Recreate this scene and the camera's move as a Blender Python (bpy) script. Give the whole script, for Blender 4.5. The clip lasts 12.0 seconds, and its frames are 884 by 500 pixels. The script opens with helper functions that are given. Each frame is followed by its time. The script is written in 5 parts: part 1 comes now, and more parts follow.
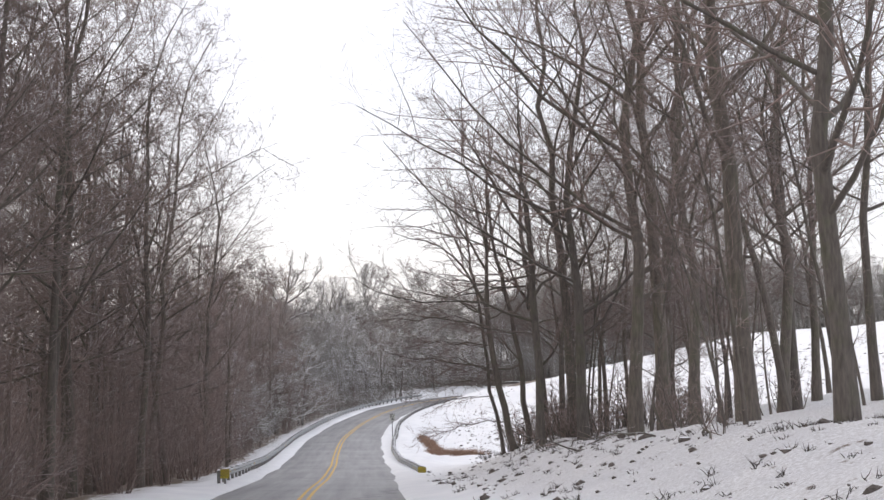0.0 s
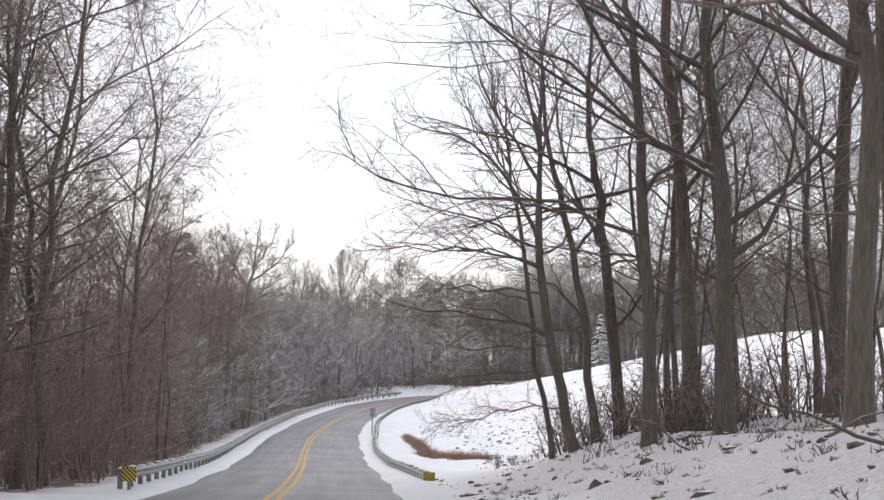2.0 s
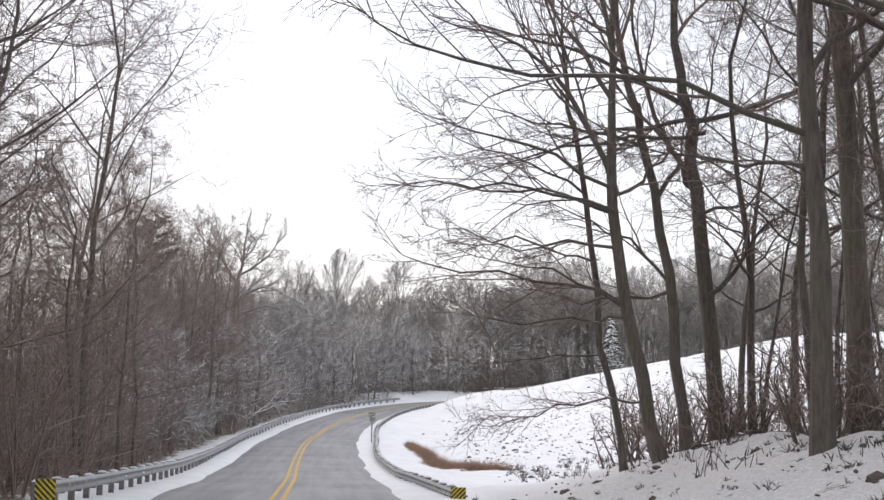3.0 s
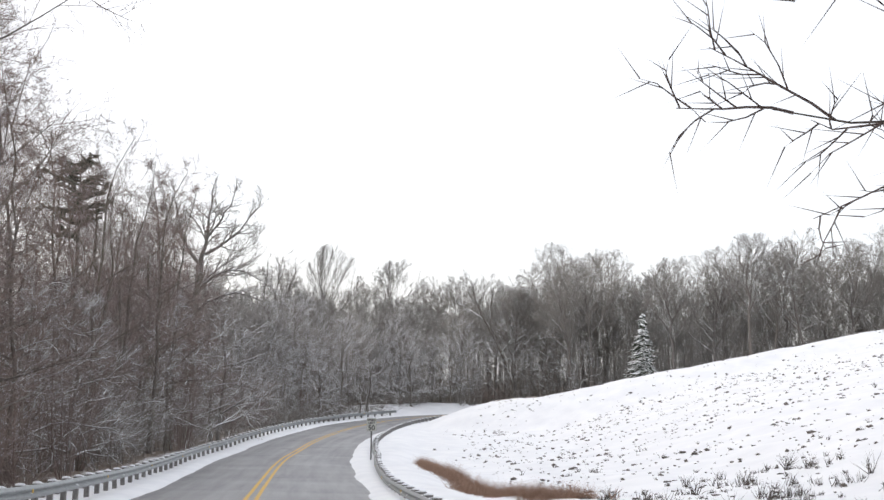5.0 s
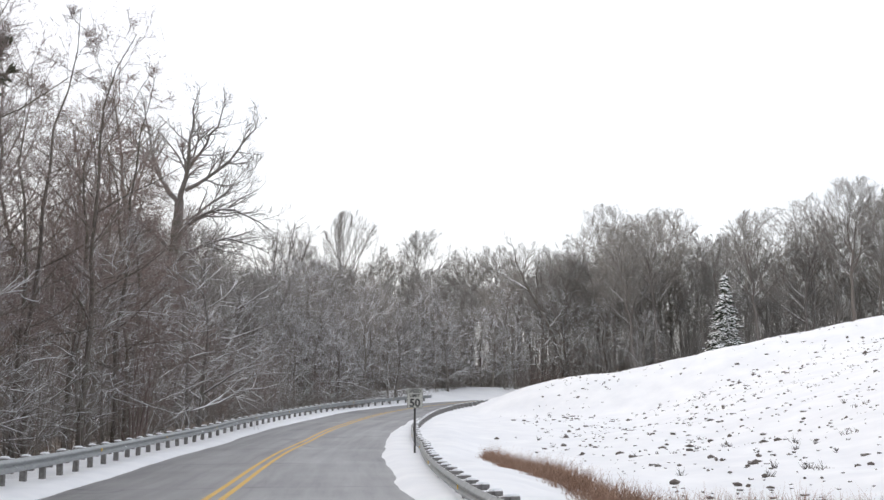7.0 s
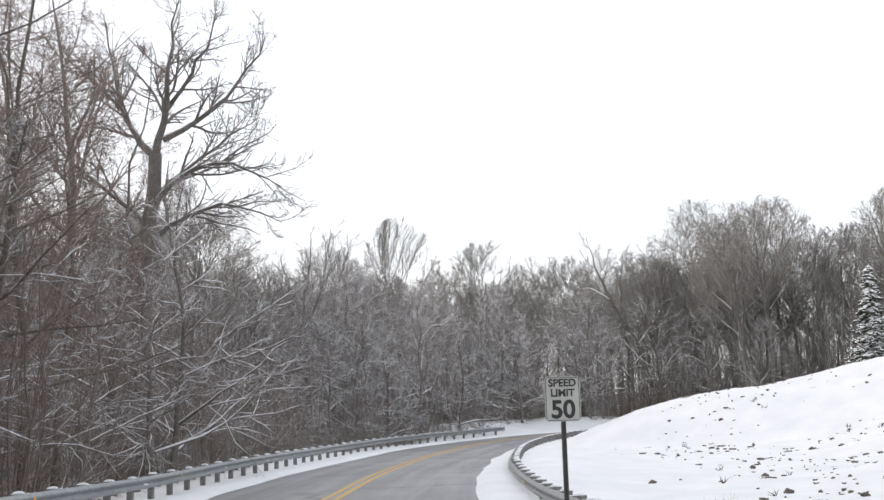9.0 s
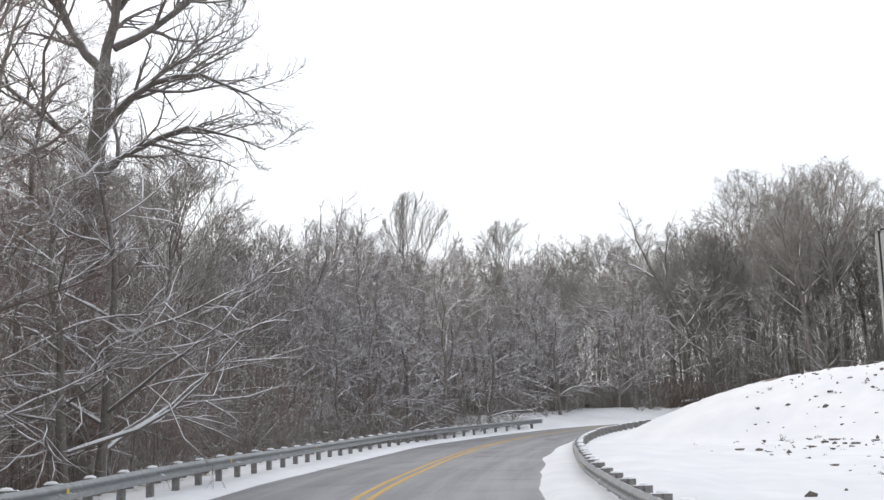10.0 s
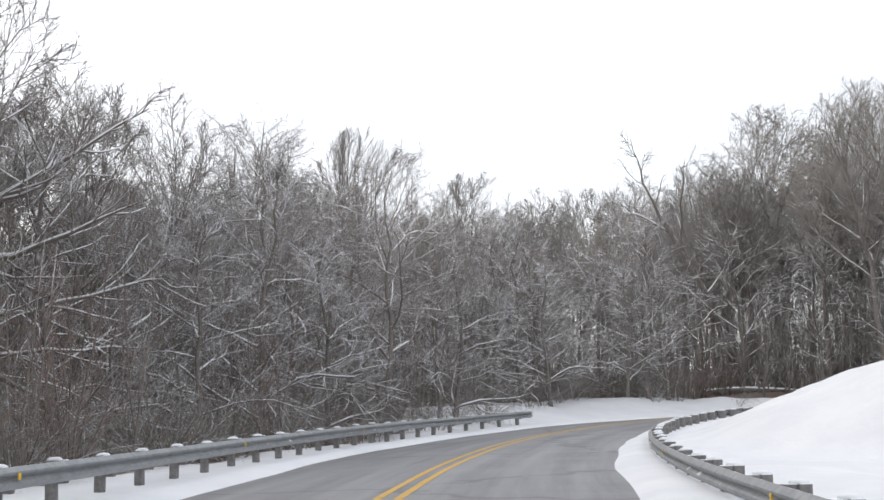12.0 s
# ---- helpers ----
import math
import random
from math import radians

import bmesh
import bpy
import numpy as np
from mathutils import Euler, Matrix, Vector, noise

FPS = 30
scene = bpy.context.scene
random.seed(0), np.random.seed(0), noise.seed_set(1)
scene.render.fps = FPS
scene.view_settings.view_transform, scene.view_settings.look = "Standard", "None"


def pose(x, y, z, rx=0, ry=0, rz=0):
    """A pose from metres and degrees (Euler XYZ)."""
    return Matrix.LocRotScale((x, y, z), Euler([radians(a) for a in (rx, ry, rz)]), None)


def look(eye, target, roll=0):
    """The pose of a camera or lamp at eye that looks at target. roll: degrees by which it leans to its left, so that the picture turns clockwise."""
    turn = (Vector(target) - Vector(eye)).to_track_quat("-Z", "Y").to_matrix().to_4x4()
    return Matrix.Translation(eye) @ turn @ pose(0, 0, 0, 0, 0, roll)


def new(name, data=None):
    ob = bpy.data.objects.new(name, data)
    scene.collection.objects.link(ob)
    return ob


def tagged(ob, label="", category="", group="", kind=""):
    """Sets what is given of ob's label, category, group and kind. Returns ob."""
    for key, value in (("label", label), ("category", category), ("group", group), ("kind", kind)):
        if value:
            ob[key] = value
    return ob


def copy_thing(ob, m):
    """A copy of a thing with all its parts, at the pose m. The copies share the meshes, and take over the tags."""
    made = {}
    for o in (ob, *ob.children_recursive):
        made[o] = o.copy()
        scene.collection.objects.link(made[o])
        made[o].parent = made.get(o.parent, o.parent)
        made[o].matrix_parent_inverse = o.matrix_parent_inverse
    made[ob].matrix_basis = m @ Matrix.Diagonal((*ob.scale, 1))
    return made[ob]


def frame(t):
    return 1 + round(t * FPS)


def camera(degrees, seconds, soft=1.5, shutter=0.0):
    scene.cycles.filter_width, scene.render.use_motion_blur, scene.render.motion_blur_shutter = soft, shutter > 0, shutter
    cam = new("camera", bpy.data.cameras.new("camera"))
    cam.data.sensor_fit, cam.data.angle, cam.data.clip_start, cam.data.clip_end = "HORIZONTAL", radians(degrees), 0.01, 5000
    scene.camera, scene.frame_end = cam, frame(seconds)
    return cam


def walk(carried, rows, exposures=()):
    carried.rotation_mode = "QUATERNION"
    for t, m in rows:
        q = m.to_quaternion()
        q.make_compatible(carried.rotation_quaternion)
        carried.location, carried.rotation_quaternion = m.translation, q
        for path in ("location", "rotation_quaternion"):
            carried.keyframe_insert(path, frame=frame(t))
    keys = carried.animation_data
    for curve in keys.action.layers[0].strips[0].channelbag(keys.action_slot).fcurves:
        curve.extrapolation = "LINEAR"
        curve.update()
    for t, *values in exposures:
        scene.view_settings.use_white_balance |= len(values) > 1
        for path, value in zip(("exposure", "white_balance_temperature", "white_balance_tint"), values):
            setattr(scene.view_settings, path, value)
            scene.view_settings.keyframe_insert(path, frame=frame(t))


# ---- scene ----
cam = camera(39.7, 12.0)
PATH = [
    (0, (1.324, 1.504, 6.907), (1.319, 3.495, 7.101), -1.1),
    (0.5, (0.746, 7.128, 6.384), (0.72, 9.119, 6.575), -0.9),
    (1, (0.176, 12.84, 5.968), (0.167, 14.833, 6.139), -0.5),
    (1.5, (-0.334, 18.472, 5.558), (-0.322, 20.465, 5.726), -0.3),
    (2, (-0.809, 23.942, 5.125), (-0.771, 25.931, 5.33), 0.7),
    (2.5, (-1.363, 29.679, 4.767), (-1.345, 31.666, 4.988), 1.3),
    (3, (-1.796, 35.505, 4.367), (-1.748, 37.492, 4.588), 1),
    (3.5, (-2.185, 41.911, 3.899), (-2.143, 43.895, 4.148), 1.4),
    (3.7, (-2.316, 44.493, 3.702), (-2.249, 46.477, 3.948), 1.1),
    (5.3, (-3.449, 66.301, 2.615), (-3.379, 68.283, 2.876), 0.7),
    (5.5, (-3.429, 68.88, 2.497), (-3.362, 70.862, 2.76), 0.8),
    (6, (-3.829, 75.537, 2.231), (-3.758, 77.52, 2.484), 0.6),
    (6.5, (-4.264, 82.292, 1.982), (-4.197, 84.276, 2.224), 1.1),
    (7, (-4.693, 89.329, 1.554), (-4.655, 91.313, 1.803), -0.1),
    (7.2, (-4.904, 92.091, 1.524), (-4.893, 94.072, 1.796), -0),
    (8.8, (-6.294, 113.426, 1.023), (-6.269, 115.406, 1.306), -1.9),
    (9, (-6.471, 116.028, 1.027), (-6.504, 118.002, 1.343), -1.7),
    (9.5, (-6.959, 123.015, 0.94), (-7.044, 124.99, 1.235), -1.29),
    (10, (-7.326, 130.297, 1.039), (-7.39, 132.272, 1.349), -2),
    (10.5, (-7.548, 137.411, 1.003), (-7.579, 139.379, 1.353), -1.1),
    (11, (-7.846, 144.874, 0.977), (-7.859, 146.849, 1.293), -1.5),
    (11.5, (-7.981, 152.413, 1.116), (-7.971, 154.39, 1.414), -1.6),
    (12, (-8.023, 159.58, 1.383), (-8.011, 161.557, 1.683), -1.6),
]
walk(cam, [(t, look(eye, target, roll)) for t, eye, target, roll in PATH], [(0, 0, 6500, 13.5), (3.2, 0, 6500, 12.5), (5.4, 0, 6500, 10), (12, 0, 6500, 10)])

# ---------------------------------------------------------------- light
world = bpy.data.worlds.new("overcast")
scene.world = world
world.use_nodes = True
wn, wl = world.node_tree.nodes, world.node_tree.links
wbg = wn["Background"]
sky = wn.new("ShaderNodeTexSky")
sky.sky_type, sky.sun_disc = "NISHITA", False
sky.sun_elevation, sky.sun_rotation = radians(32), radians(-60)
sky.dust_density, sky.air_density = 4.0, 1.0
sky_gain = wn.new("ShaderNodeMix")
sky_gain.data_type, sky_gain.blend_type = "RGBA", "MIX"
sky_gain.inputs[0].default_value = 0.93
wl.new(sky.outputs[0], sky_gain.inputs[6])
sky_gain.inputs[7].default_value = (1.0, 1.0, 1.015, 1)
wl.new(sky_gain.outputs[2], wbg.inputs[0])
wbg.inputs[1].default_value = 1.0

sun = new("sun", bpy.data.lights.new("sun", "SUN"))
sun.data.energy, sun.data.angle, sun.data.color = 0.35, radians(25), (1.0, 0.97, 0.93)
sun.matrix_world = look((-60, -40, 50), (0, 100, 0))


# ---------------------------------------------------------------- materials
def material(name):
    m = bpy.data.materials.new(name)
    m.use_nodes = True
    return m, m.node_tree.nodes, m.node_tree.links, m.node_tree.nodes["Principled BSDF"]


def noise_node(n, l, coord, scale, detail=4.0, rough=0.6):
    t = n.new("ShaderNodeTexNoise")
    t.inputs["Scale"].default_value, t.inputs["Detail"].default_value, t.inputs["Roughness"].default_value = scale, detail, rough
    l.new(coord, t.inputs["Vector"])
    return t.outputs["Fac"]


def ramp(n, l, fac, stops):
    r = n.new("ShaderNodeValToRGB")
    el = r.color_ramp.elements
    while len(el) < len(stops):
        el.new(0.5)
    for e, (p, c) in zip(el, stops):
        e.position, e.color = p, (*c, 1) if len(c) == 3 else c
    l.new(fac, r.inputs[0])
    return r.outputs[0]


def mix(n, l, fac, a, b, kind="MIX"):
    m = n.new("ShaderNodeMix")
    m.data_type, m.blend_type = "RGBA", kind
    for sock, v in ((m.inputs[0], fac), (m.inputs[6], a), (m.inputs[7], b)):
        if isinstance(v, (int, float)):
            sock.default_value = v
        elif isinstance(v, tuple):
            sock.default_value = (*v, 1)
        else:
            l.new(v, sock)
    return m.outputs[2]


def bump(n, l, height, strength, dist, bsdf):
    b = n.new("ShaderNodeBump")
    b.inputs["Strength"].default_value, b.inputs["Distance"].default_value = strength, dist
    l.new(height, b.inputs["Height"])
    l.new(b.outputs[0], bsdf.inputs["Normal"])


def maths(n, l, op, a, b=0.0):
    m = n.new("ShaderNodeMath")
    m.operation = op
    for sock, v in ((m.inputs[0], a), (m.inputs[1], b)):
        if isinstance(v, (int, float)):
            sock.default_value = v
        else:
            l.new(v, sock)
    return m.outputs[0]


def position(n):
    return n.new("ShaderNodeNewGeometry").outputs["Position"]


def bark(name, dark, light, snow=0.0, edge=0.45, moss=0.0):
    """Bark; snow: how much of the upward side is covered."""
    m, n, l, p = material(name)
    co = n.new("ShaderNodeTexCoord").outputs["Object"]
    mp = n.new("ShaderNodeMapping")
    mp.inputs["Scale"].default_value = (9, 9, 1.6)
    l.new(co, mp.inputs["Vector"])
    fine = noise_node(n, l, mp.outputs[0], 1.6, 5)
    big = noise_node(n, l, co, 0.35, 2)
    col = ramp(n, l, fine, [(0.3, dark), (0.7, light)])
    rnd = n.new("ShaderNodeObjectInfo").outputs["Random"]
    tone = ramp(n, l, rnd, [(0.0, (0.75, 0.74, 0.74)), (1.0, (1.15, 1.1, 1.05))])
    col = mix(n, l, 1.0, col, tone, "MULTIPLY")
    col = mix(n, l, maths(n, l, "MULTIPLY", big, 0.4), col, (0.13, 0.12, 0.11))
    if moss:
        green = ramp(n, l, noise_node(n, l, co, 1.3, 3), [(0.5, (0, 0, 0)), (0.62, (1, 1, 1))])
        col = mix(n, l, maths(n, l, "MULTIPLY", green, moss), col, (0.10, 0.11, 0.06))
    if snow:
        g = n.new("ShaderNodeNewGeometry")
        sx = n.new("ShaderNodeSeparateXYZ")
        l.new(g.outputs["Normal"], sx.inputs[0])
        patch = noise_node(n, l, g.outputs["Position"], 0.45, 3)
        up = maths(n, l, "ADD", sx.outputs["Z"], maths(n, l, "MULTIPLY", maths(n, l, "SUBTRACT", patch, 0.5), 1.6))
        cover = ramp(n, l, up, [(edge, (0, 0, 0)), (min(edge + 0.18, 1.0), (snow, snow, snow))])
        col = mix(n, l, cover, col, (0.86, 0.87, 0.89))
    l.new(col, p.inputs["Base Color"])
    p.inputs["Roughness"].default_value = 0.9
    bump(n, l, fine, 0.5, 0.02, p)
    return m


BARK = bark("bark_grey_brown", (0.075, 0.064, 0.056), (0.195, 0.17, 0.15), snow=0.5, edge=0.85, moss=0.35)
TWIG = bark("twig_brown", (0.17, 0.128, 0.116), (0.335, 0.262, 0.24), snow=0.4, edge=0.8)
BARK_SNOW = bark("bark_with_snow", (0.13, 0.12, 0.11), (0.29, 0.27, 0.25), snow=0.95, edge=0.36, moss=0.3)
TWIG_SNOW = bark("twig_with_snow", (0.17, 0.15, 0.14), (0.34, 0.30, 0.28), snow=0.8, edge=0.6)
TWIG_GREY = bark("twig_grey", (0.222, 0.214, 0.204), (0.405, 0.39, 0.372), snow=0.45, edge=0.74)
BARK_GREY = bark("bark_grey", (0.13, 0.118, 0.112), (0.30, 0.28, 0.27), snow=0.85, edge=0.5)
TWIG_LIGHT = bark("twig_dusted", (0.168, 0.154, 0.142), (0.325, 0.30, 0.278), snow=0.65, edge=0.66)


def ground_material():
    m, n, l, p = material("snow_and_leaf_litter")
    co = position(n)
    at = n.new("ShaderNodeAttribute")
    at.attribute_name = "litter_and_shade"
    soft = noise_node(n, l, co, 0.5, 4)
    fine = noise_node(n, l, co, 6.0, 5)
    snow_col = ramp(n, l, soft, [(0.3, (0.72, 0.735, 0.765)), (0.7, (0.82, 0.83, 0.845))])
    leaf = ramp(n, l, noise_node(n, l, co, 9.0, 5), [(0.3, (0.085, 0.068, 0.055)), (0.7, (0.22, 0.165, 0.125))])
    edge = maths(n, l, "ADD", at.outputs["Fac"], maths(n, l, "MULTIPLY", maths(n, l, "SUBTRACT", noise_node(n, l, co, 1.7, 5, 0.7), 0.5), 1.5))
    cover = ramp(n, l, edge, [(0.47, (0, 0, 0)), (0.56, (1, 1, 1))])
    # the trees' shade put into the snow colour, speckled like bark crumbs
    shade_specks = ramp(n, l, noise_node(n, l, co, 14.0, 6, 0.75), [(0.36, (0, 0, 0)), (0.6, (0.7, 0.7, 0.7))])
    shade_specks = maths(n, l, "MULTIPLY", shade_specks, maths(n, l, "MINIMUM", maths(n, l, "MULTIPLY", at.outputs["Fac"], 3.2), 1.0))
    snow_col = mix(n, l, shade_specks, snow_col, (0.30, 0.285, 0.275))
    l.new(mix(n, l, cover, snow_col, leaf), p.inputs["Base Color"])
    p.inputs["Roughness"].default_value = 0.75
    p.inputs["Subsurface Weight"].default_value = 0.0
    bump(n, l, fine, 0.35, 0.05, p)
    return m


def road_material():
    m, n, l, p = material("damp_asphalt")
    co = position(n)
    uv = n.new("ShaderNodeUVMap")
    sep = n.new("ShaderNodeSeparateXYZ")
    l.new(uv.outputs[0], sep.inputs[0])
    grit = noise_node(n, l, co, 45.0, 4)
    patch = noise_node(n, l, co, 0.22, 4)
    col = ramp(n, l, grit, [(0.3, (0.125, 0.126, 0.13)), (0.7, (0.21, 0.21, 0.215))])
    # dried salt in long streaks along the lanes
    mp = n.new("ShaderNodeMapping")
    mp.inputs["Scale"].default_value = (1.3, 0.05, 1)
    l.new(uv.outputs[0], mp.inputs["Vector"])
    streak = noise_node(n, l, mp.outputs[0], 1.0, 5, 0.65)
    salt = ramp(n, l, maths(n, l, "ADD", maths(n, l, "MULTIPLY", streak, 0.88), maths(n, l, "MULTIPLY", patch, 0.12)), [(0.38, (0, 0, 0)), (0.68, (0.75, 0.75, 0.75))])
    col = mix(n, l, salt, col, (0.33, 0.33, 0.336))
    # sealed cracks across the road
    mc = n.new("ShaderNodeMapping")
    mc.inputs["Scale"].default_value = (0.05, 0.09, 1)
    l.new(uv.outputs[0], mc.inputs["Vector"])
    vor = n.new("ShaderNodeTexVoronoi")
    vor.feature = "DISTANCE_TO_EDGE"
    vor.inputs["Scale"].default_value = 1.0
    warp = n.new("ShaderNodeTexNoise")
    warp.inputs["Scale"].default_value = 0.8
    l.new(uv.outputs[0], warp.inputs["Vector"])
    addv = n.new("ShaderNodeVectorMath")
    addv.operation = "MULTIPLY_ADD"
    l.new(warp.outputs["Color"], addv.inputs[0])
    addv.inputs[1].default_value = (0.12, 0.12, 0)
    l.new(mc.outputs[0], addv.inputs[2])
    l.new(addv.outputs[0], vor.inputs["Vector"])
    crack = ramp(n, l, vor.outputs["Distance"], [(0.004, (1, 1, 1)), (0.010, (0, 0, 0))])
    col = mix(n, l, maths(n, l, "MULTIPLY", crack, 0.4), col, (0.04, 0.04, 0.042))
    l.new(col, p.inputs["Base Color"])
    l.new(ramp(n, l, patch, [(0.3, (0.42, 0.42, 0.42)), (0.7, (0.58, 0.58, 0.58))]), p.inputs["Roughness"])
    bump(n, l, grit, 0.25, 0.006, p)
    return m


def plain(name, a, b, scale=8.0, rough=0.6, metal=0.0, bumpy=0.1, snow=0.0):
    m, n, l, p = material(name)
    co = position(n)
    f = noise_node(n, l, co, scale, 5)
    col = ramp(n, l, f, [(0.3, a), (0.7, b)])
    if snow:
        g = n.new("ShaderNodeNewGeometry")
        sx = n.new("ShaderNodeSeparateXYZ")
        l.new(g.outputs["Normal"], sx.inputs[0])
        up = maths(n, l, "ADD", sx.outputs["Z"], maths(n, l, "MULTIPLY", maths(n, l, "SUBTRACT", noise_node(n, l, co, 1.2, 3), 0.5), 1.0))
        cov = ramp(n, l, up, [(snow, (0, 0, 0)), (snow + 0.12, (1, 1, 1))])
        col = mix(n, l, cov, col, (0.87, 0.88, 0.9))
        l.new(maths(n, l, "MULTIPLY", maths(n, l, "SUBTRACT", 1.0, cov), metal), p.inputs["Metallic"])
    else:
        p.inputs["Metallic"].default_value = metal
    l.new(col, p.inputs["Base Color"])
    p.inputs["Roughness"].default_value = rough
    bump(n, l, f, bumpy, 0.01, p)
    return m


GROUND = ground_material()
ROAD = road_material()
YELLOW_LINE = plain("worn_yellow_paint", (0.5, 0.29, 0.04), (0.72, 0.45, 0.07), 14, 0.6)
STEEL = plain("galvanised_steel", (0.24, 0.255, 0.26), (0.36, 0.375, 0.38), 5, 0.5, 0.5, snow=0.92)
POST_WOOD = plain("weathered_post", (0.13, 0.125, 0.12), (0.27, 0.26, 0.25), 12, 0.85, snow=0.55)
SNOW = plain("packed_snow", (0.82, 0.84, 0.87), (0.9, 0.91, 0.93), 5, 0.75, bumpy=0.3)
SIGN_WHITE = plain("white_sign_face", (0.42, 0.42, 0.385), (0.50, 0.50, 0.46), 3, 0.5)
SIGN_BLACK = plain("black_sign_ink", (0.02, 0.02, 0.02), (0.035, 0.035, 0.035), 3, 0.5)
SIGN_YELLOW = plain("yellow_marker_face", (0.62, 0.47, 0.02), (0.72, 0.56, 0.03), 3, 0.45)
SIGN_POST = plain("dark_steel_post", (0.07, 0.07, 0.07), (0.13, 0.125, 0.12), 6, 0.6, 0.4)
REFLECTOR = plain("amber_reflector", (0.7, 0.45, 0.02), (0.8, 0.5, 0.03), 3, 0.3)
DRY_GRASS = plain("rusty_dry_grass", (0.2, 0.115, 0.08), (0.4, 0.265, 0.19), 3, 0.9)
WEED = plain("dead_weed", (0.035, 0.03, 0.027), (0.11, 0.09, 0.075), 3, 0.9)
CLOD = plain("earth_and_stalks", (0.06, 0.053, 0.048), (0.16, 0.135, 0.118), 9, 0.95, bumpy=0.5, snow=0.88)
VINE = plain("reddish_dead_vine", (0.14, 0.085, 0.075), (0.26, 0.165, 0.15), 5, 0.9)
NEEDLE_SNOW = plain("needles_with_snow", (0.04, 0.055, 0.04), (0.08, 0.10, 0.07), 2, 0.85, snow=0.05)
NEEDLE = plain("pine_needles", (0.03, 0.042, 0.025), (0.075, 0.09, 0.05), 2, 0.85, snow=0.85)


# ---------------------------------------------------------------- mesh helpers
def mesh_object(name, verts, faces, mat, parent=None, smooth=True, label=""):
    """faces: list of integer arrays, each (n, 3) or (n, 4)."""
    me = bpy.data.meshes.new(name)
    verts = np.asarray(verts, dtype=np.float32).reshape(-1, 3)
    faces = [np.asarray(f, dtype=np.int32) for f in faces if len(f)]
    loops = np.concatenate([f.ravel() for f in faces])
    counts = np.concatenate([np.full(len(f), f.shape[1], dtype=np.int32) for f in faces])
    starts = np.concatenate([[0], np.cumsum(counts)[:-1]]).astype(np.int32)
    me.vertices.add(len(verts))
    me.vertices.foreach_set("co", verts.ravel())
    me.loops.add(len(loops))
    me.loops.foreach_set("vertex_index", loops)
    me.polygons.add(len(counts))
    me.polygons.foreach_set("loop_start", starts)
    me.polygons.foreach_set("use_smooth", np.full(len(counts), smooth, dtype=bool))
    me.materials.append(mat)
    me.update(calc_edges=True)
    ob = new(name, me)
    if parent:
        ob.parent = parent
    if label:
        tagged(ob, label)
    return ob


def part(name, bm, mat, parent, label="", smooth=False):
    me = bpy.data.meshes.new(name)
    bm.to_mesh(me)
    bm.free()
    me.materials.append(mat)
    for f in me.polygons:
        f.use_smooth = smooth
    ob = new(name, me)
    ob.parent = parent
    if label:
        tagged(ob, label)
    return ob


def box(bm, cx, cy, cz, sx, sy, sz, bevel=0.0):
    r = bmesh.ops.create_cube(bm, size=1.0, matrix=Matrix.Translation((cx, cy, cz)) @ Matrix.Diagonal((sx, sy, sz, 1)))
    if bevel:
        edges = list({e for v in r["verts"] for e in v.link_edges})
        bmesh.ops.bevel(bm, geom=edges, offset=bevel, segments=1, affect="EDGES")


# ---------------------------------------------------------------- the road's line
LINE = [(-90, 7, 12), (-60, 4.6, 9.8), (-30, 2.2, 7.6), (0, -0.3, 5.52), (20, -1.9, 4.05), (35, -3.1, 3.02), (47, -4.1, 2.2), (57, -4.8, 1.68), (68, -5.4, 1.14),
        (82, -6.35, 0.55), (92, -7.1, 0.14), (101, -7.85, -0.12), (110, -8.55, -0.32), (120, -9.25, -0.44), (130, -9.84, -0.45), (140.1, -10.2, -0.39), (150.1, -10.18, -0.26), (160.1, -9.91, 0.02),
        (170.1, -9.4, 0.25), (180.1, -8.73, 0.48), (190.1, -7.61, 0.76), (202, -5.44, 1.13), (212, -2.62, 1.44), (220.9, 1.48, 1.8), (227.8, 6.94, 2.08), (233.1, 14.07, 2.35), (236.4, 23.15, 2.72),
        (237.7, 34.19, 3.03), (236.9, 48.19, 3.27), (232.4, 72.12, 3.55), (222.7, 101.93, 3.78)]


def spline(rows, step):
    """Points every step metres along a smooth line through (y, x, z) rows: columns x, y, z."""
    pts = np.array([(x, y, z) for y, x, z in rows], dtype=float)
    out = []
    for i in range(len(pts) - 1):
        p0, p1, p2, p3 = pts[max(i - 1, 0)], pts[i], pts[i + 1], pts[min(i + 2, len(pts) - 1)]
        d = np.linalg.norm(p2 - p1)
        d0, d3 = max(np.linalg.norm(p1 - p0), 1e-6), max(np.linalg.norm(p3 - p2), 1e-6)
        m1 = ((p2 - p1) / d * d0 + (p1 - p0) / d0 * d) / (d + d0) if i else (p2 - p1) / d
        m2 = ((p3 - p2) / d3 * d + (p2 - p1) / d * d3) / (d + d3) if i < len(pts) - 2 else (p2 - p1) / d
        k = np.linspace(0, 1, 21)[:-1, None]
        out.append((2 * k**3 - 3 * k**2 + 1) * p1 + (k**3 - 2 * k**2 + k) * d * m1 + (3 * k**2 - 2 * k**3) * p2 + (k**3 - k**2) * d * m2)
    fine = np.concatenate(out + [pts[-1:]])
    s = np.concatenate([[0], np.cumsum(np.linalg.norm(np.diff(fine, axis=0), axis=1))])
    q = np.arange(0, s[-1], step)
    return np.stack([np.interp(q, s, fine[:, i]) for i in range(3)], axis=1)


C = spline(LINE, 1.0)
CT = np.gradient(C, axis=0)
CT /= np.linalg.norm(CT[:, :2], axis=1)[:, None]
CR = np.stack([CT[:, 1], -CT[:, 0], np.zeros(len(C))], axis=1)  # to the right


